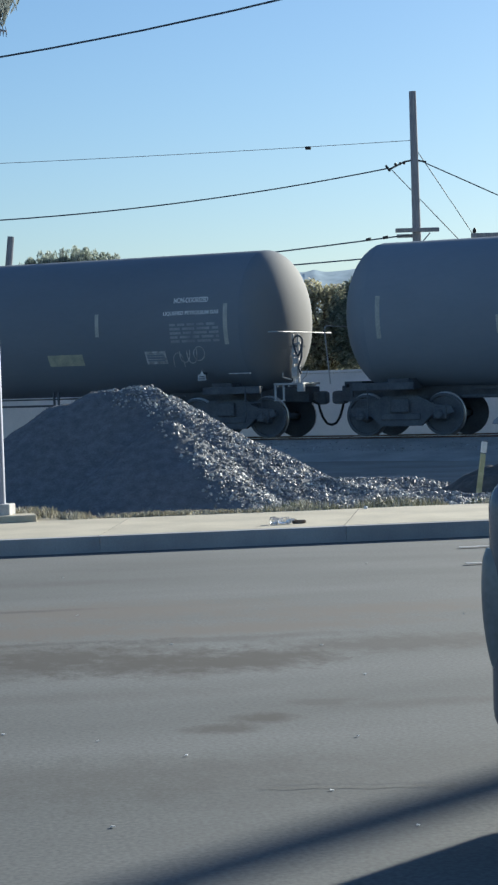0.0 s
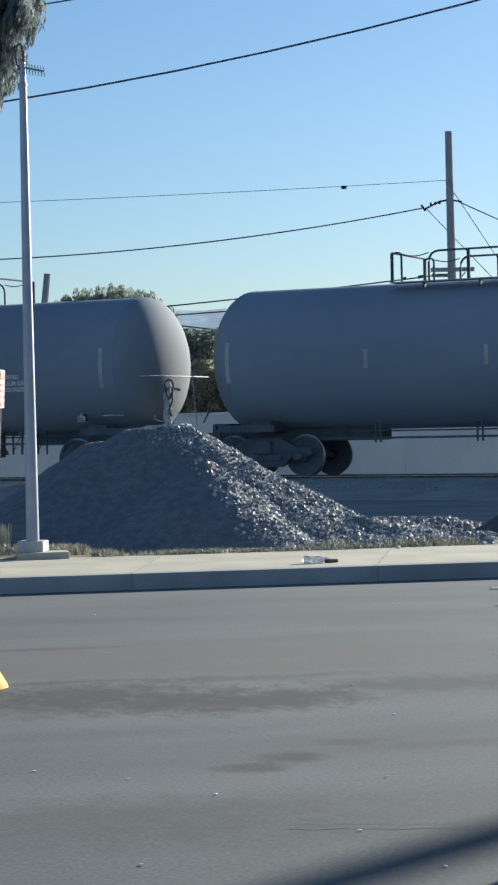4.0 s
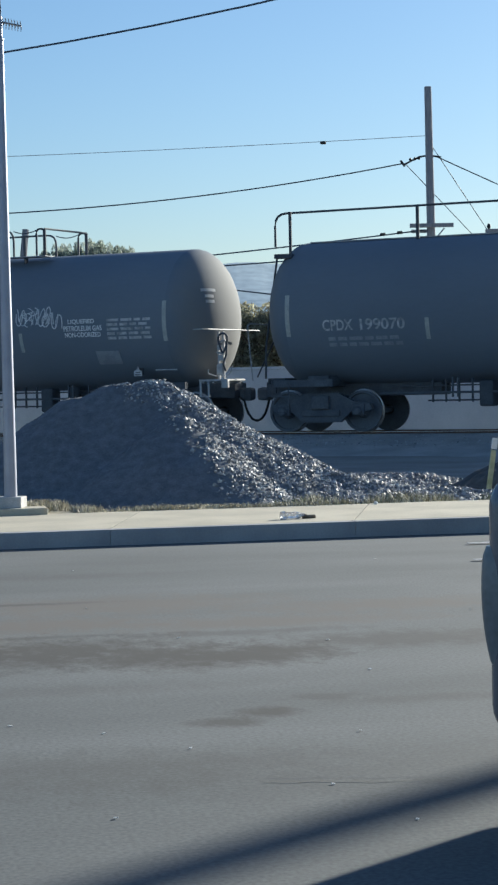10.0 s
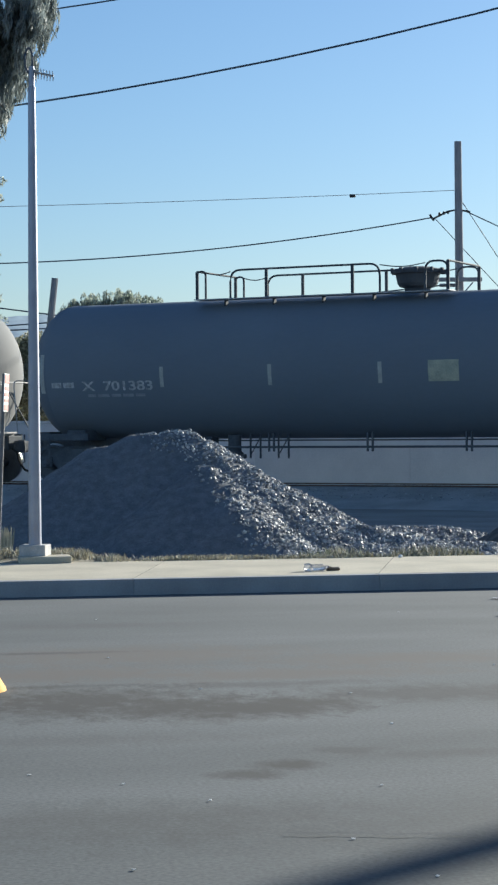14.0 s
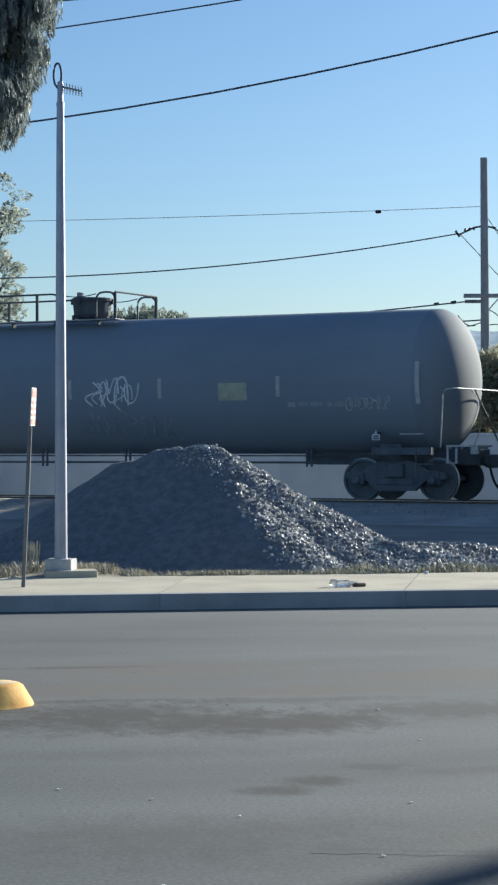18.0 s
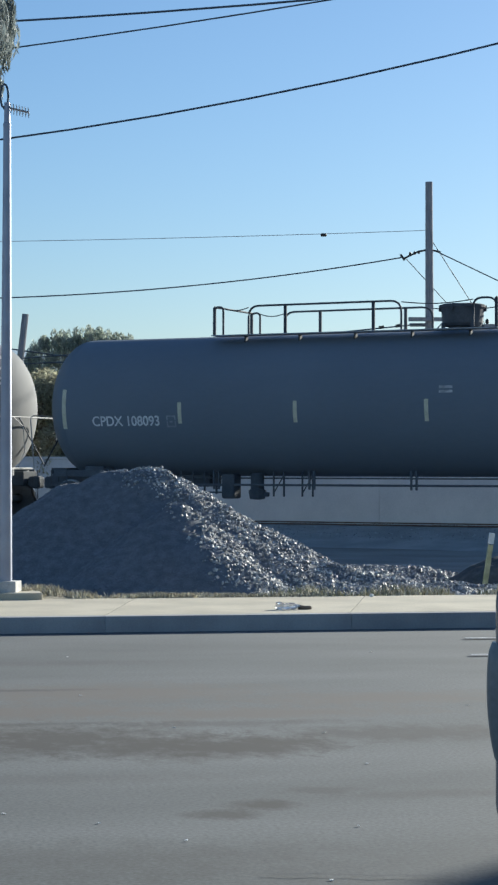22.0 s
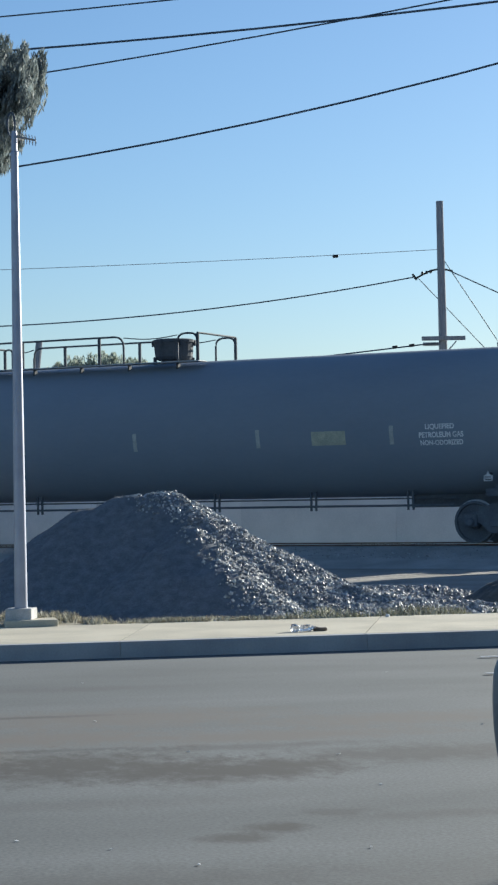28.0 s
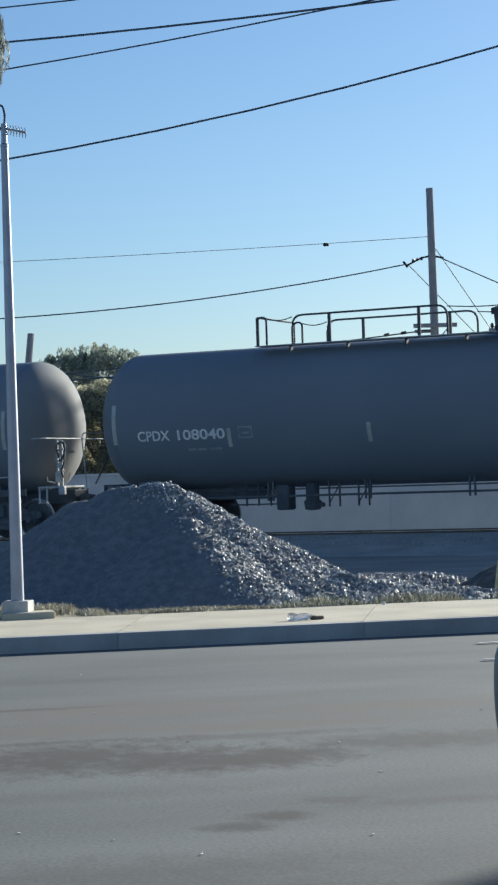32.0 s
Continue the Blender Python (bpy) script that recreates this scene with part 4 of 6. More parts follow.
def long_walk(car, hl):
    """Full-length roof walk with one handrail and an end ladder."""
    zt = ZC + R
    for y in (-0.26, 0.26):
        bm = B()
        box(bm, (0, y * 0.75, zt - 0.012), (2 * hl - 1.0, 0.28, 0.025))
        part("roof_walk", bm, M_GALV, car)
    for x0, x1, posts in ((-hl - 0.3, -0.1, (-6.5, -4.0, -1.5)), (0.1, hl - 0.3, (3.33, 5.9))):
        bent_rail([(x0, -0.45, zt - 0.08), (x0, -0.45, zt + 0.66), (x1, -0.45, zt + 0.66), (x1, -0.45, zt - 0.08)], parent=car, corner=0.28, r=0.027)
        for x in posts:
            part("post", box(B(), (x, -0.45, zt + 0.29), (0.07, 0.03, 0.74)), M_UNDER, car)
    for x0, x1 in ((-1.9, -1.2), (0.7, 1.4)):
        bent_rail([(x0, 0.45, zt - 0.08), (x0, 0.45, zt + 0.6), (x1, 0.45, zt + 0.6), (x1, 0.45, zt - 0.08)], parent=car)
    part("post", tube(B(), [(1.45, 0.45, zt - 0.08), (1.45, 0.45, zt + 0.66)], 0.06, 8), M_UNDER, car)
    # at the other end a bracket, a second post and a slanting grab bar
    bm = box(B(), (-hl + 0.16, -0.97, zt - 0.33), (0.42, 0.22, 0.1), bevel=0.01)
    part("rail_bracket", bm, M_UNDER, car)
    part("post", tube(B(), [(-hl + 0.32, -1.0, zt - 0.5), (-hl + 0.32, -1.0, zt + 0.64)], 0.035, 6), M_UNDER, car)
    part("grab_bar", tube(B(), [(-hl, -1.0, zt - 0.3), (-hl - 0.3, -1.05, 1.9), (-hl - 0.32, -1.05, 1.2)], 0.024, 6), M_UNDER, car)
    bm = B()
    top, foot = Vector((hl - 0.05, -1.0, zt - 0.2)), Vector((hl + 0.57, -1.5, 1.15))
    for d in (0.0, 0.32):
        tube(bm, [top + Vector((d, -0.06, 0)), Vector((hl + 0.37 + d, -1.6, 2.9)), foot + Vector((d, 0, 0))], 0.022, 5)
    ld = part("ladder", bm, M_RAIL, car, "pale steel end ladder")
    mid = Vector((hl + 0.37, -1.6, 2.9))
    for k in range(10):
        z = 1.3 + 0.28 * k
        p = foot.lerp(mid, (z - foot.z) / (mid.z - foot.z)) if z < mid.z else mid.lerp(top, (z - mid.z) / (top.z - mid.z))
        part("rung", tube(B(), [p, p + Vector((0.32, 0, 0))], 0.02, 5), M_RAIL, ld)

def block(car, x0, x1, z0, z1, lines, material=None):
    return text_block(car, x0, z1 - (z1 - z0) / lines * 0.62, x1 - x0, lines, (z1 - z0) / lines * 0.58, material)

def text_block(car, x, z, w, lines, h=0.085, material=None, name="stencil_block"):
    """Rows of plain bars that stand for small stencilling."""
    rnd = random.Random(int(x * 100) + lines)
    bm = B()
    for k in range(lines):
        zz = z - k * h / 0.58
        xx = x
        while xx < x + w:
            lw = rnd.uniform(0.14, 0.34)
            lw = min(lw, x + w - xx)
            if lw > 0.05:
                flank_patch(bm, xx, xx + lw, zz, zz + h, 0.005, 1)
            xx += lw + 0.06
    ob = part(name, bm, material or M_FADED, car, "rows of small white stencilling")
    ob["kind"] = "stuff"
    return ob

def scrawl(car, x, z, w, h, seed, material=None, r=0.012):
    """Hand-sprayed loops and curves on the flank."""
    rnd = random.Random(seed)
    bm = B()
    n = max(1, int(w / (h * 0.4)))
    for k in range(n):
        hh = h * rnd.uniform(0.6, 1.15)
        x0, z0 = x + k * w / n, z - hh / 2 + rnd.uniform(-0.15, 0.15) * h
        kind, line = rnd.choice("olunsv"), []
        wob = rnd.uniform(-0.15, 0.15)
        for s in range(15):
            u = s / 14
            a = 2 * math.pi * u
            if kind == "o":
                px, q = 0.5 + 0.55 * math.cos(a * 1.12 + 1), 0.5 + 0.5 * math.sin(a * 1.12 + 1)
            elif kind == "l":
                px, q = 0.4 + 0.3 * math.sin(a) + 0.3 * u, 1.1 * (1 - abs(2 * u - 1) ** 1.5)
            elif kind == "u":
                px, q = 0.5 - 0.5 * math.cos(a / 2), 1 - math.sin(a / 2) ** 0.6
            elif kind == "n":
                px, q = 0.5 - 0.5 * math.cos(a / 2), math.sin(a / 2) ** 0.6
            elif kind == "s":
                px, q = 0.5 + 0.5 * math.sin(a), 1 - u
            else:
                px, q = 1.1 * u, abs(math.cos(a * 0.75))
            zz = z0 + (q + wob * px) * hh
            an = math.asin(max(-0.98, min(0.98, zz / R)))
            line.append((x0 + (px * 1.4 + 0.2 * q) * w / n, -(R + 0.002) * math.cos(an), ZC + R * math.sin(an)))
        tube(bm, line, r * rnd.uniform(0.8, 1.2), 4)
    ob = part("graffiti", bm, material or M_WORN_WHITE, car, "white sprayed scribble")
    ob["kind"] = "stuff"
    return ob

def plate(car, x0, x1, z0, z1, material, name="panel", label=""):
    return part(name, flank_patch(B(), x0, x1, z0, z1, 0.006, 5), material, car, label)

def strip(car, x, z0=-0.02, z1=0.48, y=False, w=0.09):
    return part("reflector", flank_patch(B(), x - w / 2, x + w / 2, z0, z1, 0.005, 4), M_REFLECT_Y if y else M_REFLECT, car)

def head_mark(car, hs, y, z, w, h, material, name, label=""):
    """Flat marking on the rounded end of a tank."""
    x = HEAD * math.sqrt(1 - (y * y + z * z) / (R * R))
    n = Vector((x / HEAD ** 2, y / R ** 2, z / R ** 2)).normalized()
    u = Vector((0, 0, 1)).cross(n).normalized()
    v = n.cross(u)
    bm = B()
    c = Vector((x, y, z))
    for k in range(6):
        for s in (0, 1):
            p = c + u * w * (k / 5 - 0.5) + v * h * (s - 0.5)
            d = math.sqrt((p.x / HEAD) ** 2 + (p.y / R) ** 2 + (p.z / R) ** 2)
            bm.verts.new(p / d + n * 0.006)
    q = list(bm.verts)
    for k in range(5):
        bm.faces.new((q[2 * k], q[2 * k + 2], q[2 * k + 3], q[2 * k + 1]))
    bmesh.ops.solidify(bm, geom=list(bm.faces), thickness=0.004)
    ob = part(name, bm, material, car, label)
    ob.location = (hs, 0, ZC)
    return ob

def placard(car, x, z=-1.2):
    """Warning board on a bracket below the flank."""
    bm = B()
    y0, y1, zc = -1.366, -1.354, ZC + z
    prism(bm, [(x - 0.1, zc + 0.02), (x - 0.1, zc - 0.1), (x + 0.1, zc - 0.1), (x + 0.1, zc + 0.02), (x + 0.035, zc + 0.04), (x, zc + 0.13), (x - 0.035, zc + 0.04)], y0, y1)
    p = part("placard", bm, M_WORN_WHITE, car, "white warning placard with a pointed top")
    bm = B()
    box(bm, (x, -1.24, ZC + z), (0.05, 0.2, 0.16))
    part("bracket", bm, M_UNDER, car)
    bm = B()
    for dz, w in ((-0.065, 0.14), (-0.015, 0.12)):
        box(bm, (x, -1.369, ZC + z + dz), (w, 0.006, 0.02))
    part("placard_bars", bm, M_UNDER, p)

def under_gear(car, half):
    bm = B()
    tube(bm, [(-half + 3.4, -0.85, 0.83), (half - 3.4, -0.85, 0.83)], 0.028, 6)
    part("brake_pipe", bm, M_TRUCK, car)
    bm = B()
    tube(bm, [(-half + 3.4, -0.5, 0.98), (half - 3.4, -0.5, 0.98)], 0.02, 6)
    part("brake_rod", bm, M_TRUCK, car)
    for x in (-5.55, -3.2, -0.8, 1.5, 3.9, 6.2):
        bm = B()
        for d in (-0.06, 0.06):
            box(bm, (x + d, -0.85, 0.94), (0.035, 0.05, 0.42))
        part("hanger", bm, M_TRUCK, car)

def valve_gear(car, x):
    """Reservoir, valve and pipe rack under the belly."""
    bm = box(B(), (x + 0.15, -0.7, 0.8), (0.32, 0.4, 0.56), bevel=0.05)
    part("air_reservoir", bm, M_UNDER, car)
    bm = B()
    lathe(bm, [(0.5, 0.05), (0.52, 0.17), (0.7, 0.2), (0.74, 0.15), (1.1, 0.15)], "z", 14, (x + 0.8, -0.7, 0))
    box(bm, (x + 0.98, -0.7, 0.62), (0.2, 0.12, 0.1), bevel=0.02)
    part("control_valve", bm, M_UNDER, car)
    for d in (-1.1, -0.8, -0.5, -0.2):
        part("rack_post", box(B(), (x + d, -0.75, 0.87), (0.035, 0.04, 0.5)), M_UNDER, car)
    part("rack_rail", box(B(), (x - 0.6, -0.79, 0.66), (1.2, 0.03, 0.035)), M_UNDER, car)
    for a, b in ((1.25, 1.5), (1.95, 2.2)):
        bm = B()
        for d in (a, b):
            box(bm, (x + d, -0.8, 0.85), (0.03, 0.04, 0.55))
        tube(bm, [(x + a, -0.8, 0.65), (x + b, -0.8, 1.05)], 0.014, 4)
        part("valve_bracket", bm, M_UNDER, car)

def tank_car(length, label, bare=False, paint="common"):
    shell, end = TANK_PAINTS[paint]
    half = length / 2
    car = empty("tank_car", TRACK @ Matrix.Translation((0, 0, RAIL_Z)), label, "railway tank car", "tank cars of the train")
    hs = (length - 1.33) / 2 - HEAD
    bm = B()
    n = 8
    lathe(bm, [(-hs + 0.02 + 2 * (hs - 0.02) * k / n, R) for k in range(n + 1)], "x", 56, (0, 0, ZC), caps=False)
    tank = part("tank", bm, shell, car, smooth=True)
    for k in range(1, 5):
        bm = B()
        x = -hs + 2 * hs * k / 5
        lathe(bm, [(x - 0.02, R - 0.004), (x - 0.008, R + 0.0015), (x + 0.008, R + 0.0015), (x + 0.02, R - 0.004)], "x", 56, (0, 0, ZC), caps=False)
        part("weld_seam", bm, shell, tank)
    for s in (-1, 1):
        alike("tank_head", "head" + paint, head_bm, end, car, Matrix.Translation((s * hs, 0, ZC)) @ pose(0, 0, 0, 0, 0, 0 if s > 0 else 180), True, "rounded tank end, dusty and painted sun-bright")
        truck(car, s * (half - 2.07))
        end_gear(car, s * half, s, bare)
    under_gear(car, half)
    cars.append(car)
    return car, half, hs

BLACK = "black cylindrical tank car with "

def fittings(c, h, hs, strips, sz, ends, yellow=False, plac=None):
    """Reflectors and the placard that every car carries."""
    for x in strips:
        strip(c, x, sz[0], sz[1], yellow)
    for x in (-ends, ends):
        strip(c, x, -0.52, 0.38, yellow, 0.1)
    placard(c, plac if plac is not None else h - 2.4)

def train():
    ends = [GAPS[0] - 21.0] + list(GAPS) + [GAPS[-1] + 21.1]
    def car(k, label):
        a, b = ends[k], ends[k + 1]
        c, half, hs = tank_car(b - a, BLACK + label, k in (0, 1, 3, 9, 11), "pale" if k == 2 else "common" if k in (1, 6, 10) else "dark")
        c["middle"] = (a + b) / 2
        return c, half, hs
    # 1
    c, h, hs = car(0, "worn stencils and a small placard")
    top_gear(c, 0, -5.3, 1.2, "box")
    lettering("stencil", "NON-ODORIZED", c, 7.42, 8.27, 0.43, 0.55, M_LETTER)
    lettering("stencil", "LIQUEFIED PETROLEUM GAS", c, 7.17, 8.54, 0.15, 0.25, M_LETTER)
    block(c, 7.32, 8.53, -0.48, -0.02, 5)
    scrawl(c, 7.27, -0.77, 0.73, 0.42, 4)
    plate(c, 6.61, 7.13, -0.9, -0.62, M_WORN_WHITE, "data_plate", "small worn white data plate")
    plate(c, 6.65, 7.09, -0.86, -0.66, M_TANK, "plate_centre")
    plate(c, 4.07, 4.99, -0.88, -0.63, M_PANEL_Y, "panel", "faded yellow panel")
    fittings(c, h, hs, (-3.4, -0.4, 2.5, 5.46), (-0.25, 0.26), 8.7, plac=7.98)
    # 2
    c, h, hs = car(1, "railed top platform")
    top_gear(c, 0, -1.23, 5.4, "box")
    lettering("stencil", "LIQUEFIED", c, 5.95, 6.55, -0.28, -0.17, M_LETTER)
    lettering("stencil", "PETROLEUM GAS", c, 5.75, 6.73, -0.42, -0.31, M_LETTER)
    lettering("stencil", "NON-ODORIZED", c, 5.8, 6.7, -0.56, -0.46, M_LETTER)
    fittings(c, h, hs, (-6.1, -3.34, -0.38, 2.35, 5.45), (-0.5, -0.12), 8.77, plac=8.11)
    valve_gear(c, 4.6)
    # 3
    c, h, hs = car(2, "ochre stained band along its flank")
    top_gear(c, 0, -5.1, 1.3, "bowl")
    plate(c, -0.1, 5.27, -1.0, -0.35, M_STAIN, "stain", "ochre stained band")
    plate(c, 4.55, 5.22, -0.87, -0.66, M_PANEL_Y, "panel", "faded yellow panel")
    fittings(c, h, hs, (-5.5, -2.77, -0.11, 2.61, 5.34), (-0.28, 0.13), 8.84, plac=7.83)
    # 4
    c, h, hs = car(3, "white number, graffiti and yellow panel")
    for z in (0.62, 0.48, 0.36):
        head_mark(c, hs, -0.72, z, 0.5 if z > 0.5 else 0.3, 0.07, M_LETTER, "stencil_bar")
    top_gear(c, 0, -1.16, 5.64, "box")
    lettering("car_number", "CPDX  109045", c, -8.4, -6.23, -0.47, -0.23, M_LETTER)
    frame_mark(c, -6.01, -5.74, -0.5, -0.2)
    block(c, -8.32, -6.55, -0.85, -0.63, 2)
    scrawl(c, -0.23, -0.83, 2.9, 0.22, 6, M_LETTER, 0.014)
    scrawl(c, -5.18, -0.8, 1.5, 0.3, 5, M_FADED)
    plate(c, 3.41, 4.22, -0.43, -0.12, M_PANEL_BRIGHT, "panel", "yellow panel")
    scrawl(c, 5.19, 0.2, 0.9, 0.4, 7, M_LETTER, 0.012)
    scrawl(c, 5.19, 0.04, 1.2, 0.3, 17, M_LETTER, 0.012)
    lettering("stencil", "LIQUEFIED", c, 6.6, 7.3, -0.09, 0.03, M_LETTER)
    lettering("stencil", "PETROLEUM GAS", c, 6.48, 7.49, -0.24, -0.12, M_LETTER)
    lettering("stencil", "NON-ODORIZED", c, 6.5, 7.45, -0.38, -0.27, M_LETTER)
    block(c, 7.62, 8.75, -0.49, 0.02, 5, M_WORN_WHITE)
    plate(c, 7.23, 7.84, -1.01, -0.71, M_FADED, "data_plate", "faded data plate")
    fittings(c, h, hs, (-6.12, -3.22, -0.46, 2.53, 5.3), (-0.69, -0.25), 9.1, plac=8.28)
    valve_gear(c, 5.4)
    # 5
    c, h, hs = car(4, "full-length roof walk and ladder")
    long_walk(c, hs + 0.4)
    d = B()
    lathe(d, [(-0.1, 0.3), (0.08, 0.32), (0.12, 0.38), (0.22, 0.43), (0.38, 0.46), (0.42, 0.53), (0.5, 0.53), (0.52, 0.44), (0.55, 0.1)], "z", 14)
    part("dome_housing", d, M_UNDER, c, "dark steel valve housing").location = (0.1, 0, ZC + R)
    lettering("car_number", "CPDX  199070", c, -8.3, -6.4, -0.42, -0.18, M_WORN_WHITE)
    block(c, -8.2, -6.5, -0.8, -0.55, 2)
    plate(c, 2.49, 3.38, -1.0, -0.73, M_PANEL_Y, "panel", "faded yellow panel")
    block(c, 5.62, 6.57, -0.96, -0.53, 4, M_WORN_WHITE)
    block(c, 7.97, 8.74, 0.08, 0.19, 1, M_WORN_WHITE)
    plate(c, 7.95, 8.95, -0.55, -0.05, M_FADED, "data_panel", "faded grey data panel")
    fittings(c, h, hs, (-5.9, -2.9, 0.1, 3.0, 5.63), (-0.65, -0.2), 9.13, plac=8.28)
    valve_gear(c, -5.0)
    # 6
    c, h, hs = car(5, "railed platform and worn number")
    top_gear(c, 0, -5.0, 1.08, "bowl")
    block(c, -8.53, -7.85, -0.48, -0.27, 1, M_WORN_WHITE)
    lettering("car_number", "X  701383", c, -7.72, -5.85, -0.48, -0.26, M_WORN_WHITE)
    block(c, -7.59, -6.02, -0.66, -0.55, 1)
    plate(c, 0.86, 1.55, -0.4, 0.05, M_PANEL_Y, "panel", "faded yellow panel")
    fittings(c, h, hs, (-5.6, -2.88, -0.25, 2.5, 5.3), (-0.42, 0.04), 8.78)
    valve_gear(c, -5.0)
    # 7
    c, h, hs = car(6, "white number and sprayed scribbles")
    top_gear(c, 0, -4.8, 1.22, "box")
    lettering("car_number", "GATX  215571", c, -8.41, -6.23, -0.46, -0.25, M_LETTER)
    scrawl(c, -6.05, 0.02, 0.72, 0.6, 9, M_WORN_WHITE, 0.022)
    scrawl(c, -4.63, -0.06, 0.47, 0.46, 11, M_FADED)
    scrawl(c, 0.77, -0.16, 1.3, 0.6, 10, M_LETTER, 0.022)
    scrawl(c, 0.95, -0.22, 1.0, 0.5, 19, M_LETTER, 0.018)
    scrawl(c, 0.45, -0.94, 2.6, 0.45, 12, M_FADED, 0.014)
    plate(c, 4.29, 5.0, -0.4, -0.01, M_PANEL_Y, "panel", "faded yellow panel")
    block(c, 6.0, 7.6, -0.62, -0.45, 1)
    scrawl(c, 7.4, -0.5, 1.0, 0.24, 22)
    fittings(c, h, hs, (-6.16, -2.68, 0.37, 2.77, 5.78), (-0.33, 0.12), 9.1)
    valve_gear(c, -5.4)
    # 8
    c, h, hs = car(7, "white number and railed platform")
    head_mark(c, hs, -0.5, 1.12, 0.26, 0.4, M_WHITE, "end_placard", "white board on the tank end")
    for z in (0.72, 0.6):
        head_mark(c, hs, -0.7, z, 0.4, 0.06, M_LETTER, "stencil_bar")
    top_gear(c, 0, -5.5, 1.3, "box")
    lettering("car_number", "NATX  400606", c, -8.12, -5.91, -0.26, -0.03, M_LETTER)
    frame_mark(c, -5.58, -5.3, -0.28, 0.01)
    block(c, -7.49, -6.36, -0.64, -0.44, 2)
    scrawl(c, -4.59, -0.14, 1.05, 0.28, 14)
    plate(c, 5.6, 7.19, -0.76, -0.66, M_WORN_WHITE, "data_bar", "worn white bar")
    plate(c, 5.6, 6.0, -0.92, -0.84, M_FADED, "data_bar", "short worn bar")
    block(c, 7.8, 9.0, -0.44, 0.04, 4)
    plate(c, 7.24, 7.85, -0.87, -0.56, M_WORN_WHITE, "data_plate", "small worn data plate")
    plate(c, 7.29, 7.8, -0.82, -0.61, M_TANK, "plate_centre")
    fittings(c, h, hs, (-5.83, -2.63, 0.2, 3.1, 5.91), (-0.18, 0.28), 9.1, plac=8.09)
    valve_gear(c, -4.6)
    # 9
    c, h, hs = car(8, "white number and yellow reflectors")
    for z in (0.62, 0.5, 0.4):
        head_mark(c, hs, -0.72, z, 0.45 if z > 0.5 else 0.28, 0.06, M_LETTER, "stencil_bar")
    top_gear(c, 0, -5.55, 1.1, "box")
    lettering("car_number", "CPDX 108093", c, -8.36, -6.63, -0.47, -0.24, M_LETTER)
    frame_mark(c, -6.45, -6.22, -0.5, -0.24)
    block(c, 0.04, 0.39, 0.14, 0.33, 2, M_WORN_WHITE)
    plate(c, 4.35, 5.18, -0.46, -0.16, M_PANEL_Y, "panel", "faded yellow panel")
    plate(c, 6.29, 7.71, -0.72, -0.62, M_WORN_WHITE, "data_bar", "worn white bar")
    block(c, 7.8, 8.6, 0.15, 0.26, 1)
    plate(c, 7.75, 8.85, -0.5, 0.1, M_FADED, "data_panel", "faded grey data panel")
    fittings(c, h, hs, (-6.11, -3.28, -0.24, 2.83, 5.93), (-0.42, 0.05), 9.1, True, 8.25)
    valve_gear(c, -5.4)
    # 10
    c, h, hs = car(9, "large white number and stencils")
    top_gear(c, 0, -4.95, 1.2, "bowl", True)
    lettering("car_number", "CPDX   100048", c, -8.88, -6.65, 0.08, 0.36, M_LETTER)
    lettering("load_stencil", "LD LMT    183800 LB   83370 KG", c, -8.65, -6.26, -0.26, -0.15, M_WORN_WHITE)
    lettering("load_stencil", "LT WT     106800 LB   48450 KG", c, -8.65, -6.26, -0.42, -0.31, M_WORN_WHITE)
    plate(c, 4.04, 4.85, -0.48, -0.18, M_PANEL_Y, "panel", "faded yellow panel")
    lettering("stencil", "LIQUEFIED", c, 6.45, 7.2, -0.18, -0.07, M_LETTER)
    lettering("stencil", "PETROLEUM GAS", c, 6.31, 7.33, -0.33, -0.22, M_LETTER)
    lettering("stencil", "NON-ODORIZED", c, 6.33, 7.3, -0.48, -0.38, M_LETTER)
    block(c, 6.25, 7.02, -0.9, -0.82, 1)
    plate(c, 7.57, 8.6, -0.32, 0.2, M_FADED, "data_panel", "faded grey data panel")
    block(c, 7.57, 8.2, 0.22, 0.3, 1, M_WORN_WHITE)
    fittings(c, h, hs, (-5.64, -3.69, -1.2, 0.43, 2.58, 5.3), (-0.32, 0.16), 8.83, True, 7.74)
    valve_gear(c, -5.0)
    # 11
    c, h, hs = car(10, "worn number and small stencils")
    top_gear(c, 0, -5.3, 1.13, "box")
    lettering("car_number", "CPDX  109187", c, -8.4, -6.6, -0.44, -0.22, M_WORN_WHITE)
    lettering("stencil", "LIQUEFIED", c, 6.85, 7.5, -0.2, -0.07, M_LETTER)
    lettering("stencil", "PETROLEUM GAS", c, 6.7, 7.7, -0.36, -0.24, M_LETTER)
    lettering("stencil", "NON-ODORIZED", c, 6.72, 7.68, -0.52, -0.41, M_LETTER)
    plate(c, 4.2, 5.0, -0.46, -0.16, M_PANEL_Y, "panel", "faded yellow panel")
    fittings(c, h, hs, (-6.1, -3.2, -0.2, 2.9, 6.07), (-0.48, -0.08), 8.95, plac=8.15)
    # 12
    c, h, hs = car(11, "stencilled number and scrawled tag")
    top_gear(c, 0, -1.26, 5.1, "bowl")
    lettering("car_number", "UTLX 954372", c, -7.95, -5.79, -0.44, -0.21, M_STENCIL_Y)
    scrawl(c, -0.79, -0.7, 1.35, 0.28, 21, M_LETTER, 0.014)
    scrawl(c, -0.4, -0.92, 0.5, 0.3, 23, M_WORN_WHITE)
    plate(c, 2.61, 3.42, -0.72, -0.45, M_PANEL_Y, "panel", "faded yellow panel")
    block(c, 7.11, 8.26, -0.47, 0.01, 5)
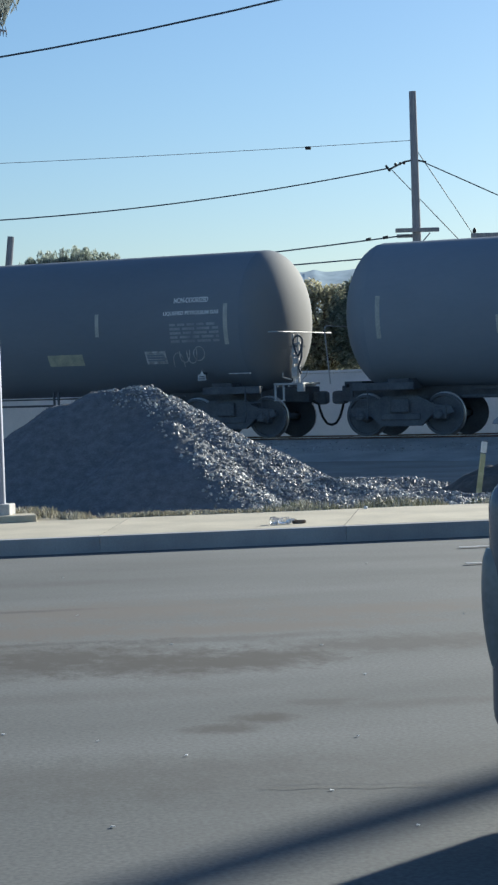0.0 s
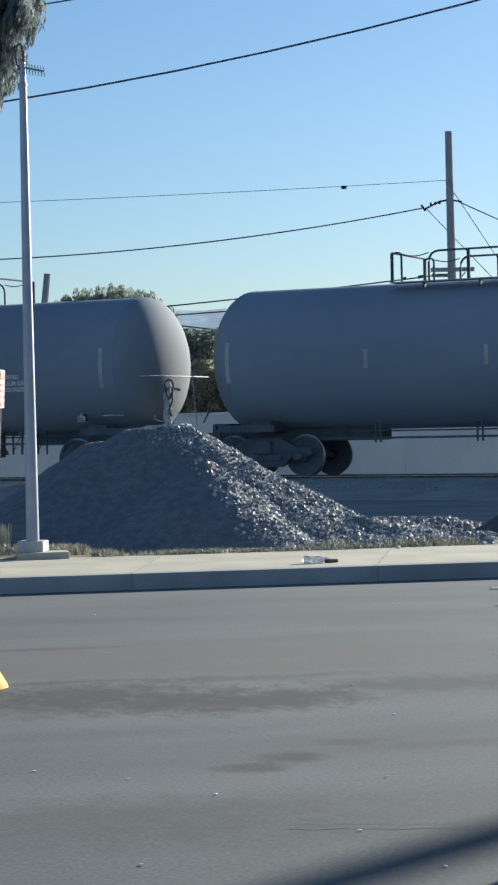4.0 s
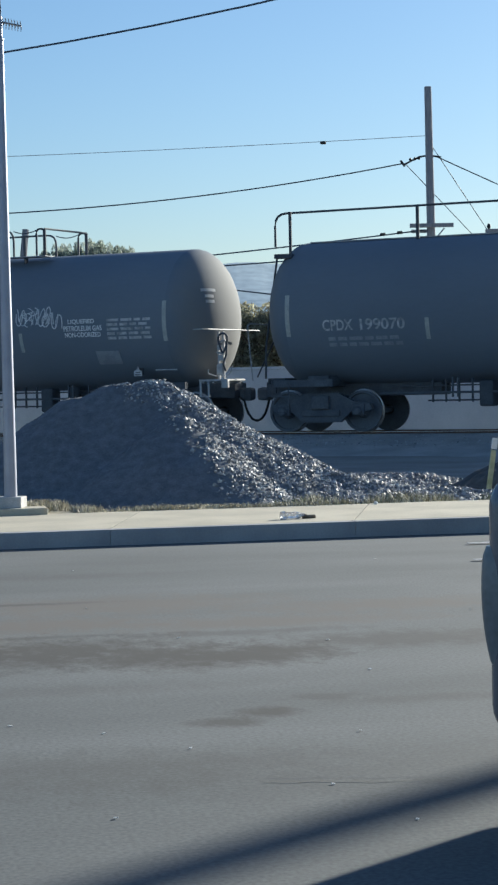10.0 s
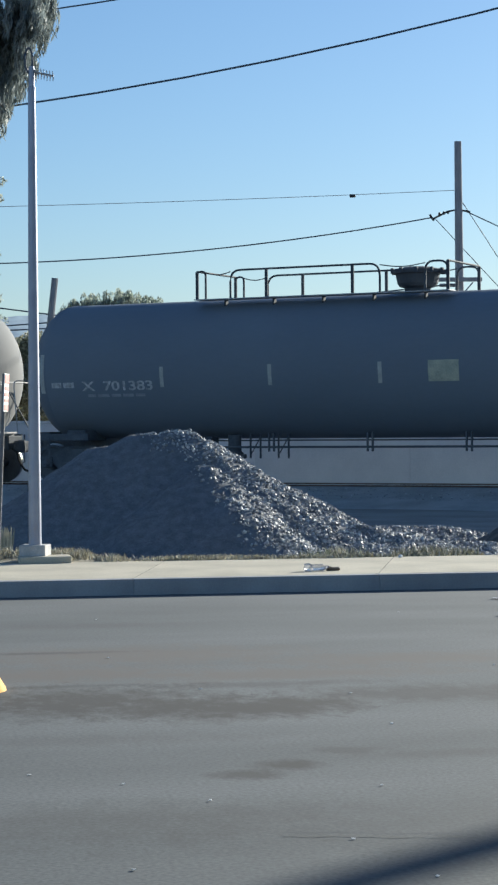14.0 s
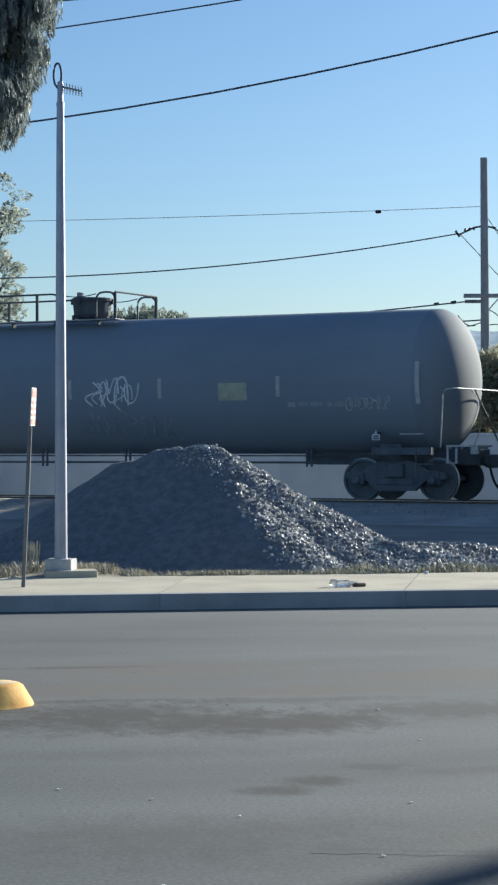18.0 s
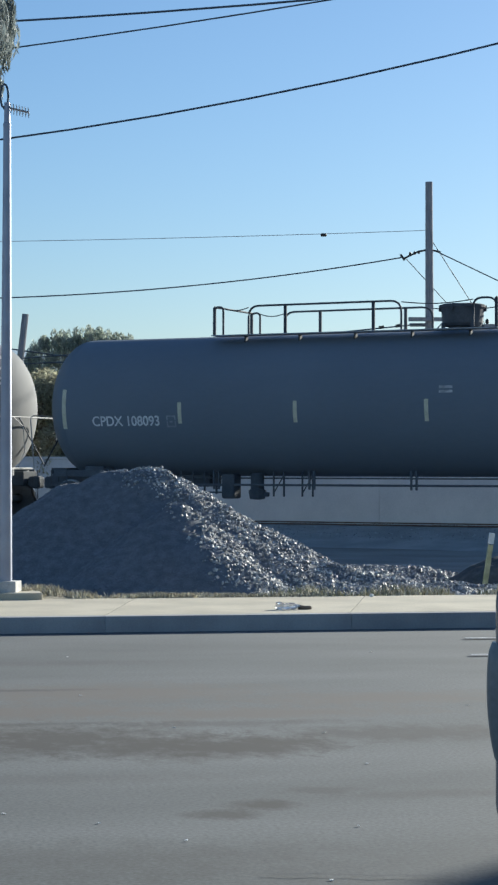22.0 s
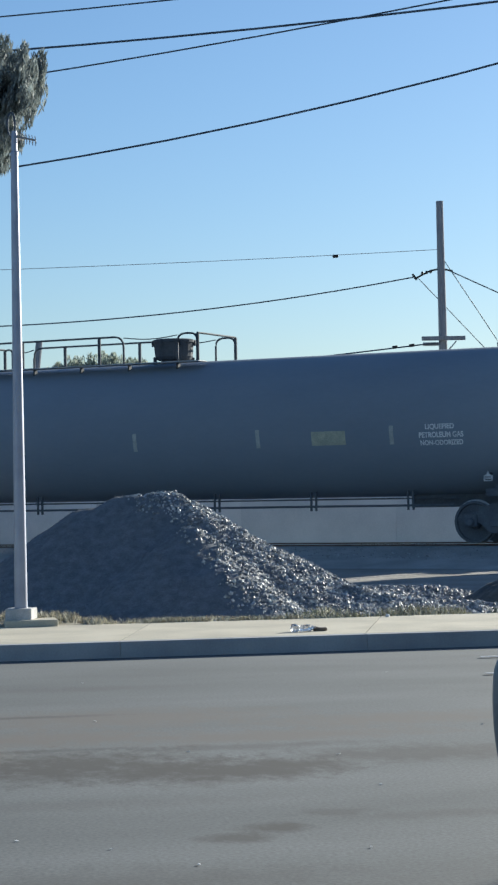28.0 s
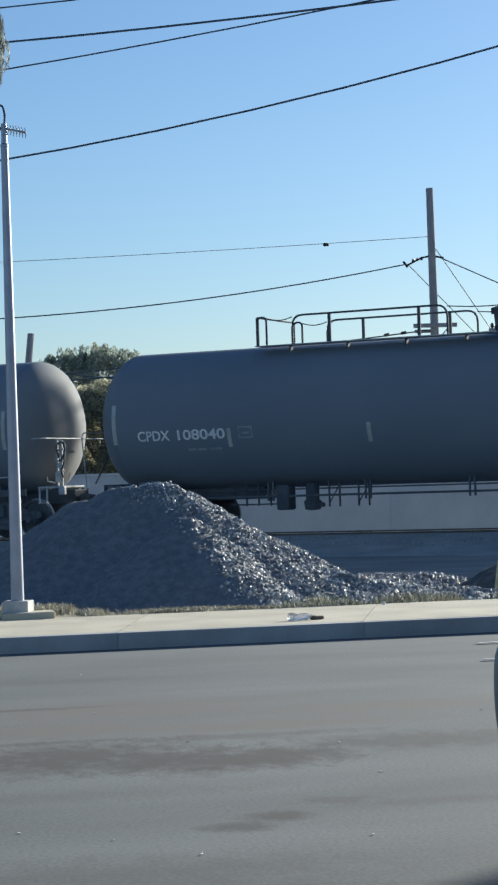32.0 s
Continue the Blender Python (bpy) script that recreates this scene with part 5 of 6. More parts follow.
    plate(c, 6.53, 7.02, -1.03, -0.78, M_WORN_WHITE, "data_plate", "small worn data plate")
    plate(c, 6.57, 6.98, -0.99, -0.82, M_TANK, "plate_centre")
    fittings(c, h, hs, (-5.69, -2.83, -0.2, 2.42, 4.8), (-0.23, 0.24), 8.55, plac=7.8)
    valve_gear(c, 5.2)
    # 13
    c, h, hs = car(12, "white number and long top railings")
    top_gear(c, 0, -5.7, 1.2, "box")
    lettering("car_number", "CPDX  108040", c, -8.5, -6.3, -0.47, -0.24, M_LETTER)
    frame_mark(c, -5.97, -5.63, -0.48, -0.22)
    block(c, -7.27, -6.41, -0.74, -0.66, 1)
    fittings(c, h, hs, (-6.2, -2.85, 0.2, 3.1, 5.9), (-0.66, -0.25), 9.1)
    valve_gear(c, -5.4)

def frame_mark(c, x0, x1, z0, z1):
    """Small square stencil: an outline with two bars."""
    bm = B()
    t = 0.03
    for a, b, lo, hi in ((x0, x1, z0, z0 + t), (x0, x1, z1 - t, z1), (x0, x0 + t, z0, z1), (x1 - t, x1, z0, z1), (x0 + 0.08, x1 - 0.08, z0 + 0.1, z0 + 0.14)):
        flank_patch(bm, a, b, lo, hi, 0.005, 1)
    part("square_stencil", bm, M_FADED, c, "faded square stencil")

train()

# ---- lamp post, sign, wheel stop, litter ----
def lamp_post():
    p = empty("steel_pole", pose(-2.37, 22.2, 0.17), "tapered galvanised pole with a small antenna on a concrete base", "pole")
    bm = B()
    lathe(bm, [(0.1, 0.071), (5.12, 0.04)], "z", 48)
    part("shaft", bm, M_POLE, p, smooth=True)
    bm = B()
    box(bm, (0, 0, 0.06), (0.29, 0.29, 0.22), bevel=0.01)
    part("base", bm, M_FOOTING, p, "chipped concrete base").rotation_euler = (0, 0, radians(-7))
    bm = B()
    lathe(bm, [(5.1, 0.044), (5.13, 0.044), (5.14, 0.034), (5.36, 0.03)], "z", 14)
    part("top_pipe", bm, M_POLE, p)
    bm = B()
    tube(bm, [(0, 0, 5.25)] + [(-0.03 + 0.042 * math.cos(a), 0, 5.43 + 0.13 * math.sin(a)) for a in [-2.2 - 0.35 * k for k in range(14)]] + [(0.01, 0, 5.3)], 0.013, 6)
    part("cable_loop", bm, M_WIRE, p)
    bm = B()
    tube(bm, [(-0.06, 0, 5.32), (0.24, -0.02, 5.25)], 0.012, 6)
    ant = part("antenna", bm, M_GALV, p)
    for k in range(7):
        bm = B()
        x = 0.04 + 0.032 * k
        tube(bm, [(x, -0.07, 5.37 - 0.008 * k - 0.03), (x, 0.07, 5.31 - 0.008 * k - 0.03)], 0.004, 4)
        tube(bm, [(x, 0, 5.34 - 0.009 * k), (x, 0, 5.23 - 0.006 * k)], 0.004, 4)
        part("element", bm, M_GALV, ant)
    bm = B()
    box(bm, (0.08, 0, 0.005), (0.56, 0.42, 0.08), bevel=0.012)
    s = part("concrete_pad", bm, M_CONCRETE)
    s.matrix_basis = pose(-2.34, 22.12, 0.178, 0, 0, 9.5)
    tagged(s, "small flat concrete pad at the foot of the pole", "concrete pad")
lamp_post()

def sign():
    p = empty("parking_sign", pose(-2.56, 20.45, 0.15, 0, 2.5, 0), "small red and white sign on a thin steel post", "street sign")
    bm = B()
    lathe(bm, [(0, 0.021), (2.0, 0.021)], "z", 12)
    part("post", bm, M_SIGNPOST, p)
    turn = pose(0, 0, 0, 0, 0, 87)
    def face(x, z, w, h, d, t):
        bm = B()
        box(bm, turn @ Vector((x, d, z)), (w, t, h), turn)
        return bm
    plate = part("plate", face(0, 1.81, 0.26, 0.38, -0.024, 0.006), M_WHITE, p)
    for x, z, w, h in ((0, 1.945, 0.23, 0.09), (0, 1.85, 0.2, 0.035), (0, 1.79, 0.23, 0.035), (0, 1.73, 0.22, 0.03), (0, 1.66, 0.22, 0.06)):
        part("sign_bar", face(x, z, w, h, -0.029, 0.004), M_RED, plate)
sign()

def wheel_stop():
    """Low concrete nose: round end, sloping sides and a worn, nearly flat top."""
    bm = B()
    def ring(r, z, wob):
        out = []
        plan = [(-2.0, -1)] + [(math.sin(k * math.pi / 14) * 0.55, -math.cos(k * math.pi / 14)) for k in range(15)] + [(-2.0, 1)]
        for k, (x, y) in enumerate(plan):
            d = wob * noise.noise((k * 0.9, z * 25, 3))
            out.append(bm.verts.new((x + (r - 0.3 + d if k not in (0, 16) else 0), y * (r + d), z + 0.3 * d)))
        return out
    rings = [ring(0.33, 0.0, 0.02), ring(0.315, 0.02, 0.014), ring(0.26, 0.115, 0.012), ring(0.235, 0.135, 0.012), ring(0.12, 0.147, 0.02)]
    for p, q in zip(rings, rings[1:]):
        for k in range(16):
            bm.faces.new((p[k], p[k + 1], q[k + 1], q[k]))
    lid = bm.faces.new(rings[-1])
    bm.faces.new([r[0] for r in rings] + [r[16] for r in rings[::-1]])
    for f in bm.faces:
        f.material_index = 1 if f is lid or min(v.co.z for v in f.verts) > 0.118 else 0
    bmesh.ops.recalc_face_normals(bm, faces=list(bm.faces))
    o = part("wheel_stop", bm, (M_YELLOW, M_YELLOW_WORN), smooth=True)
    o.matrix_basis = pose(-2.05, 12.3, 0.0, 0, 0, 10)
    tagged(o, "worn yellow painted concrete wheel stop on the road", "wheel stop")
wheel_stop()

def litter():
    b = empty("plastic_bottle", pose(0.63, 20.42, 0.183, 0, 0, 12), "crushed clear plastic bottle lying on the pavement", "bottle")
    bm = B()
    lathe(bm, [(-0.13, 0.02), (-0.125, 0.032), (-0.08, 0.034), (-0.05, 0.028), (-0.02, 0.032), (0.03, 0.026), (0.07, 0.032), (0.1, 0.022), (0.12, 0.013), (0.13, 0.012)], "x", 12)
    for v in bm.verts:
        v.co = Vector((v.co.x * 0.95, v.co.y * 1.25, v.co.z * 1.2 + 0.006)) + 0.012 * noise.noise_vector(v.co * 28)
        v.co += Vector((0, 0.006 * math.sin(v.co.x * 40), 0.004 * math.sin(v.co.x * 70 + v.co.y * 90)))
    part("body", bm, M_BOTTLE, b)
    bm = B()
    lathe(bm, [(0.13, 0.015), (0.15, 0.015)], "x", 10)
    part("cap", bm, M_BARK, b)
    bm = B()
    lathe(bm, [(-0.07, 0.012), (-0.065, 0.02), (0.06, 0.02), (0.07, 0.012)], "x", 8)
    s = part("stick", bm, M_BARK)
    s.matrix_basis = pose(0.8, 20.47, 0.17, 0, 0, 14)
    tagged(s, "short brown stick on the pavement beside the bottle", "stick")
    bm = B()
    bmesh.ops.create_icosphere(bm, subdivisions=2, radius=0.024)
    o = part("white_pebble", bm, M_WHITE)
    o.matrix_basis = pose(1.62, 22.5, 0.165)
    tagged(o, "small white pebble on the pavement edge", "pebble")
    pts = [(-1.298, 16.93), (-0.99, 14.08), (1.24, 17.43), (1.59, 13.52), (0.58, 12.12), (-0.31, 12.36), (-0.56, 9.07), (-0.17, 8.66), (0.74, 10.87), (0.65, 7.19), (0.39, 7.84), (-1.0, 9.32), (0.57, 9.0), (-0.41, 7.32)]
    bm = B()
    for k, (x, y) in enumerate(pts):
        box(bm, (x, y, 0.005), (0.012 + 0.003 * (k % 3), 0.011, 0.003), pose(0, 0, 0, 4, 5, 37 * k))
    tagged(part("road_grit", bm, M_WHITE), "small pale chips lying on the road", "stone chips", kind="stuff")
litter()

def crack():
    bm = B()
    pts = [(-1.8 + 0.05 * k, -11.6 - 0.013 * k + 0.01 * math.sin(k * 2.1) + 0.008 * math.sin(k * 5.3), 0.0) for k in range(15)]
    for p, q in zip(pts, pts[1:]):
        a = [bm.verts.new(Vector(x) + Vector((0, d, z))) for x in (p, q) for d, z in ((-0.004, 0.0), (0.004, 0.0))]
        bm.faces.new((a[0], a[2], a[3], a[1]))
    o = part("tar_seam", bm, M_BLACKPLASTIC)
    o.matrix_basis = STREET @ pose(0, 0, 0.012)
    tagged(o, "thin dark tar seam in the road", "tar seam", kind="structure")
crack()

def road_lines():
    for k, (a, c) in enumerate(((2.0, -1.31), (1.58, -2.93))):
        bm = B()
        box(bm, (0.9, 0, 0), (1.8, 0.07, 0.004))
        o = part("road_marking", bm, M_WORN_WHITE)
        o.matrix_basis = STREET @ pose(a, c, 0.014)
        tagged(o, "worn white painted line on the road", "road marking", kind="structure")
road_lines()

# ---- marker posts and the dark mound ----
def marker(m, h, label, cap):
    p = empty("marker_post", m, label, "marker post", "utility marker posts")
    bm = B()
    box(bm, (0, 0, h * 0.4), (0.068, 0.03, h * 0.8), bevel=0.008)
    part("post", bm, M_MARKER, p)
    bm = B()
    box(bm, (0, 0, h * 0.9), (0.075, 0.035, h * 0.17), bevel=0.01)
    part("cap", bm, M_WHITE, p)
    if cap:
        bm = B()
        lathe(bm, [(0, 0.17), (0.05, 0.15), (0.12, 0.07), (0.2, 0.05)], "z", 14, (0, 0, h * 0.74))
        part("hood", bm, M_GALV, p, "dull grey-brown hood")
marker(pose(3.17, 25, 0, 0, 9, 20), 0.8, "leaning yellow marker post with a white cap", False)
marker(pose(4.08, 29, 0, 0, 1, 10), 1.22, "tall yellow marker post with a dull grey hood", True)
def leaning_stick():
    bm = B()
    tube(bm, [(4.1, 28.93, 1.16), (4.3, 28.88, 0.6), (4.38, 28.85, 0.25), (4.36, 28.83, 0.0)], 0.04, 6)
    tagged(part("leaning_board", bm, M_WORN_WHITE), "pale stick leaning against the marker post", "stick")
leaning_stick()

def mound():
    bm = B()
    n = 60
    g = [[None] * (n + 1) for _ in range(n + 1)]
    for i in range(n + 1):
        for j in range(n + 1):
            u, v = 2 * i / n - 1, 2 * j / n - 1
            d = math.hypot(u, v)
            z = 0.54 * max(0, 1 - d * d) ** 0.8
            x, y = 4.35 + 1.55 * u, 26.2 + 1.3 * v
            g[i][j] = bm.verts.new((x, y, z + (0.07 * noise.noise((x * 2.5, y * 2.5, 3)) + 0.05 * noise.noise((x * 7, y * 7, 5)) if d < 0.97 else -0.1)))
    for i in range(n):
        for j in range(n):
            bm.faces.new((g[i][j], g[i + 1][j], g[i + 1][j + 1], g[i][j + 1]))
    tagged(part("dirt_mound", bm, M_MOUND, smooth=True), "low dark mound of earth and gravel", "mound")
mound()

# ---- poles and wires ----
def wire(name, a, b, sag, r, material, label="dark overhead cable strung between poles", n=28):
    a, b = Vector(a), Vector(b)
    pts = [a.lerp(b, k / n) - Vector((0, 0, 4 * sag * (k / n) * (1 - k / n))) for k in range(n + 1)]
    return tagged(part(name, tube(B(), pts, r, 5), material, smooth=True), label, "overhead cable", "overhead cables")

def utility_pole():
    p = empty("utility_pole", pose(6.05, 59.86, 0, 0, 0, 0), "weathered brown timber utility pole with two crossarms", "utility pole")
    bm = B()
    tube(bm, [(0.05, 0, 0), (0.0, 0, 10.05)], 0.155, 14, 0.105)
    part("shaft", bm, M_WOODPOLE, p, smooth=True)
    bm = B()
    box(bm, (0.02, -0.2, 5.98), (1.28, 0.1, 0.12), pose(0, 0, 0, 0, 0, 0), bevel=0.01)
    part("crossarm", bm, M_WOODPOLE, p)
    part("lower_arm", box(B(), (-0.24, 0.16, 5.84), (0.62, 0.09, 0.1), bevel=0.01), M_WOODPOLE, p)
    for x, z in ((-0.9, 5.8), (-1.4, 5.755)):
        part("cable_clamp", box(B(), (x, 0, z), (0.16, 0.05, 0.09), pose(0, 0, 0, 0, -8, 0), bevel=0.01), M_BLACKPLASTIC, p)
    bm = B()
    tube(bm, [(0.4, -0.15, 5.9), (0.05, -0.1, 5.5)], 0.02, 5)
    part("brace", bm, M_GALV, p)
    bm = B()
    tube(bm, [(-0.75, 0, 7.78), (-0.3, 0, 8.0), (0, 0, 8.05), (0.35, 0, 7.98)], 0.03, 6)
    box(bm, (-0.78, 0, 7.82), (0.06, 0.05, 0.22), pose(0, 0, 0, 0, -35, 0))
    part("dead_end_clamp", bm, M_BLACKPLASTIC, p)
    for k, x in enumerate((-0.55, -0.42, -0.3)):
        bm = B()
        lathe(bm, [(-0.04, 0.02), (-0.02, 0.05), (0.02, 0.05), (0.04, 0.02)], "x", 10, (x, 0, 7.93 + 0.02 * k))
        part("insulator", bm, M_BLACKPLASTIC, p)
    for xa, za, xb, zb, droop in ((-0.77, 5.42, -0.25, 5.12, 0.12), (-0.77, 5.12, -0.08, 5.22, 0.06), (0.08, 5.6, 0.62, 5.12, -0.1), (0.1, 5.12, 0.7, 5.05, -0.07)):
        pts = [(xa + (xb - xa) * k / 8, 0.05, za + (zb - za) * k / 8 - droop * math.sin(k * math.pi / 8)) for k in range(9)]
        part("service_drop", tube(B(), pts, 0.016, 5), M_WIRE, p)

utility_pole()
P = Vector((6.05, 59.86, 0))
wire("overhead_wire", P + Vector((-0.1, 0, 8.62)), (-16, 59.9, 8.15), 0.1, 0.009, M_WIRE_AL, "thin grey overhead wire above the railway")
wire("overhead_wire", P + Vector((-0.78, 0, 7.82)), (-16, 59.9, 6.81), 0.675, 0.02, M_WIRE)
wire("overhead_wire", P + Vector((0.2, 0, 8.01)), (12, 59.9, 5.3), 0.0, 0.018, M_WIRE)
wire("guy_wire", P + Vector((0.1, 0, 8.3)), (7.72, 59.9, 5.85), 0.0, 0.013, M_WIRE, "thin steel guy wire beside the pole")
wire("guy_wire", P + Vector((-0.72, 0, 7.83)), (8.4, 59.9, 4.5), 0.0, 0.013, M_WIRE, "thin steel guy wire beside the pole")
wire("overhead_wire", P + Vector((-0.2, 0, 5.86)), (-16, 59.9, 4.3), 0.2, 0.022, M_WIRE)
wire("overhead_wire", P + Vector((-0.1, 0, 5.28)), (-16, 59.9, 4.3), 0.1, 0.022, M_WIRE)
wire("overhead_wire", P + Vector((-0.1, 0, 3.45)), (-16, 59.9, 6.4), 0.0, 0.022, M_WIRE)
def side_pole():
    p = empty("utility_pole", pose(9.9, 59.9, 0), "timber utility pole with a wide crossarm beyond the train", "utility pole")
    part("shaft", tube(B(), [(0, 0, 0), (0, 0, 9.6)], 0.17, 12, 0.12), M_WOODPOLE, p, smooth=True)
    bm = B()
    box(bm, (0, -0.2, 5.78), (4.5, 0.11, 0.13), bevel=0.01)
    part("crossarm", bm, M_WOODPOLE, p)
    bm = B()
    lathe(bm, [(5.85, 0.03), (5.9, 0.06), (5.96, 0.05), (6.0, 0.02)], "z", 10, (-2.15, -0.2, 0))
    part("insulator", bm, M_BLACKPLASTIC, p)
side_pole()
def end_pole():
    p = empty("utility_pole", pose(-16, 59.9, 0), "timber utility pole beyond the train", "utility pole")
    part("shaft", tube(B(), [(0, 0, 0), (0, 0, 9.0)], 0.17, 12, 0.12), M_WOODPOLE, p, smooth=True)
end_pole()
def splice():
    bm = B()
    lathe(bm, [(-0.09, 0.02), (-0.07, 0.05), (0.07, 0.05), (0.09, 0.02)], "x", 10)
    o = part("wire_splice", bm, M_BLACKPLASTIC)
    o.matrix_basis = pose(2.946, 59.86, 8.475)
    tagged(o, "black splice on the thin overhead wire", "wire splice")
splice()
def closure():
    bm = B()
    lathe(bm, [(-0.38, 0.02), (-0.33, 0.06), (-0.25, 0.085), (0.25, 0.085), (0.33, 0.06), (0.38, 0.02)], "x", 12)
    o = part("cable_closure", bm, M_BLACKPLASTIC, smooth=True)
    o.matrix_basis = pose(4.85, 59.86, 5.19, 0, -3, 0)
    tagged(o, "dark cylindrical closure hung on the lower cable", "cable closure")
closure()
# street cables near the camera
WIRES = ((10.09, 13.32, 3.6, 0.02), (10.48, 12.2, 1.5, 0.016), (12.9, 10.64, 1.5, 0.022), (13.45, 11.48, 1.5, 0.016), (14.56, 11.09, 1.5, 0.016))
def on_wires(x, z):
    return TRACK @ Vector((x, -8.0, z))
for z0, z1, sag, r in WIRES:
    wire("street_cable", on_wires(-28, z0), on_wires(26, z1), sag, r, M_WIRE)
def wire_pole(x, h):
    p = empty("utility_pole", Matrix.Translation(on_wires(x, 0)) @ pose(0, 0, 0, 0, 0, -26.5), "tall timber pole carrying the street cables", "utility pole")
    part("shaft", tube(B(), [(0, 0, 0), (0, 0, h)], 0.2, 14, 0.14), M_WOODPOLE, p, smooth=True)
    bm = B()
    box(bm, (0, -0.1, h - 0.8), (0.1, 2.4, 0.12), bevel=0.01)
    part("crossarm", bm, M_WOODPOLE, p)
wire_pole(-28, 14.7)
wire_pole(26, 13.8)

def shadow_pole():
    """Unseen street pole, added so that its long shadow crosses the road."""
    p = empty("utility_pole", pose(12.6, 20.9, 0.15), "unseen timber street pole added for its road shadow", "utility pole")
    bm = B()
    tube(bm, [(0, 0, 0), (0, 0, 10.8)], 0.19, 14, 0.14)
    part("shaft", bm, M_WOODPOLE, p, smooth=True)
    bm = B()
    box(bm, (0, -0.2, 9.9), (2.2, 0.1, 0.12), pose(0, 0, 0, 0, 0, 80), bevel=0.01)
    part("crossarm", bm, M_WOODPOLE, p)
shadow_pole()

def stub_post():
    p = B()
    tube(p, [(-6.5, 59.9, 0), (-5.83, 59.9, 6.12)], 0.13, 10, 0.1)
    tagged(part("timber_post", p, M_WOODPOLE), "dark leaning timber post beyond the train", "post")
stub_post()

# ---- trees ----
def leaf_cloud(bm, centre, rad, n, size, rnd, droop=0.0, wide=0.3):
    cx = Vector(centre)
    for _ in range(n):
        while True:
            v = Vector((rnd.uniform(-1, 1), rnd.uniform(-1, 1), rnd.uniform(-1, 1)))
            if v.length < 1:
                break
        v = v.normalized() * v.length ** 0.4
        p = cx + Vector((v.x * rad[0], v.y * rad[1], v.z * rad[2]))
        s = size * rnd.uniform(0.6, 1.3)
        d = Vector((rnd.uniform(-1, 1), rnd.uniform(-1, 1), rnd.uniform(-1, 1) - droop)).normalized()
        e = d.cross(Vector((rnd.uniform(-1, 1), rnd.uniform(-1, 1), rnd.uniform(-1, 1)))).normalized()
        w = [bm.verts.new(q) for q in (p - d * s, p + e * s * wide, p + d * s, p - e * s * wide)]
        bm.faces.new(w)

def tree(name, base, height, clumps, size, material, label, seed, trunk_r=0.2, leaves=260, droop=0.0):
    rnd = random.Random(seed)
    t = empty(name, Matrix.Translation(base), label, "tree")
    bm = B()
    tube(bm, [(0, 0, -0.1), (0.05, 0.02, height * 0.25), (0.0, 0.05, height * 0.5), (0.08, 0, height * 0.8)], trunk_r, 10, trunk_r * 0.25)
    part("trunk", bm, M_BARK, t, smooth=True)
    for k, (c, r) in enumerate(clumps):
        if k % 2 == 0:
            z0 = min(c[2] * 0.6, height * 0.45)
            bm = tube(B(), [(0.02, 0.03, z0), (c[0] * 0.5, c[1] * 0.5, (z0 + c[2]) / 2 + 0.1), (c[0], c[1], c[2])], trunk_r * 0.4, 6, 0.02)
            part("limb", bm, M_BARK, t, smooth=True)
    bm = B()
    for c, r in clumps:
        leaf_cloud(bm, c, r, leaves, size, rnd, droop)
    part("crown", bm, material, t, "uneven leafy crown")
    return t

def crowns(seed, n, spread, z0, z1, r0, r1):
    rnd = random.Random(seed)
    return [((rnd.uniform(-spread[0], spread[0]), rnd.uniform(-spread[1], spread[1]), rnd.uniform(z0, z1)), (rnd.uniform(r0, r1), rnd.uniform(r0, r1), rnd.uniform(r0, r1) * 0.8)) for _ in range(n)]

def dome(seed, wx, wy, top):
    """Clumps of a rounded crown: a full inside and upright sprays over its surface."""
    rnd = random.Random(seed)
    out = []
    for k in range(420):
        a, q = rnd.uniform(0, 2 * math.pi), math.sqrt(rnd.random())
        x, y = wx * q * math.cos(a), wy * q * math.sin(a)
        roof = top - 1.3 * q ** 3
        if k % 2:
            out.append(((x, y, roof + rnd.uniform(-0.25, 0.12)), (0.13, 0.13, rnd.uniform(0.16, 0.36))))
        else:
            out.append(((x, y, rnd.uniform(2.3, roof - 0.25)), (0.3, 0.3, 0.36)))
    return out

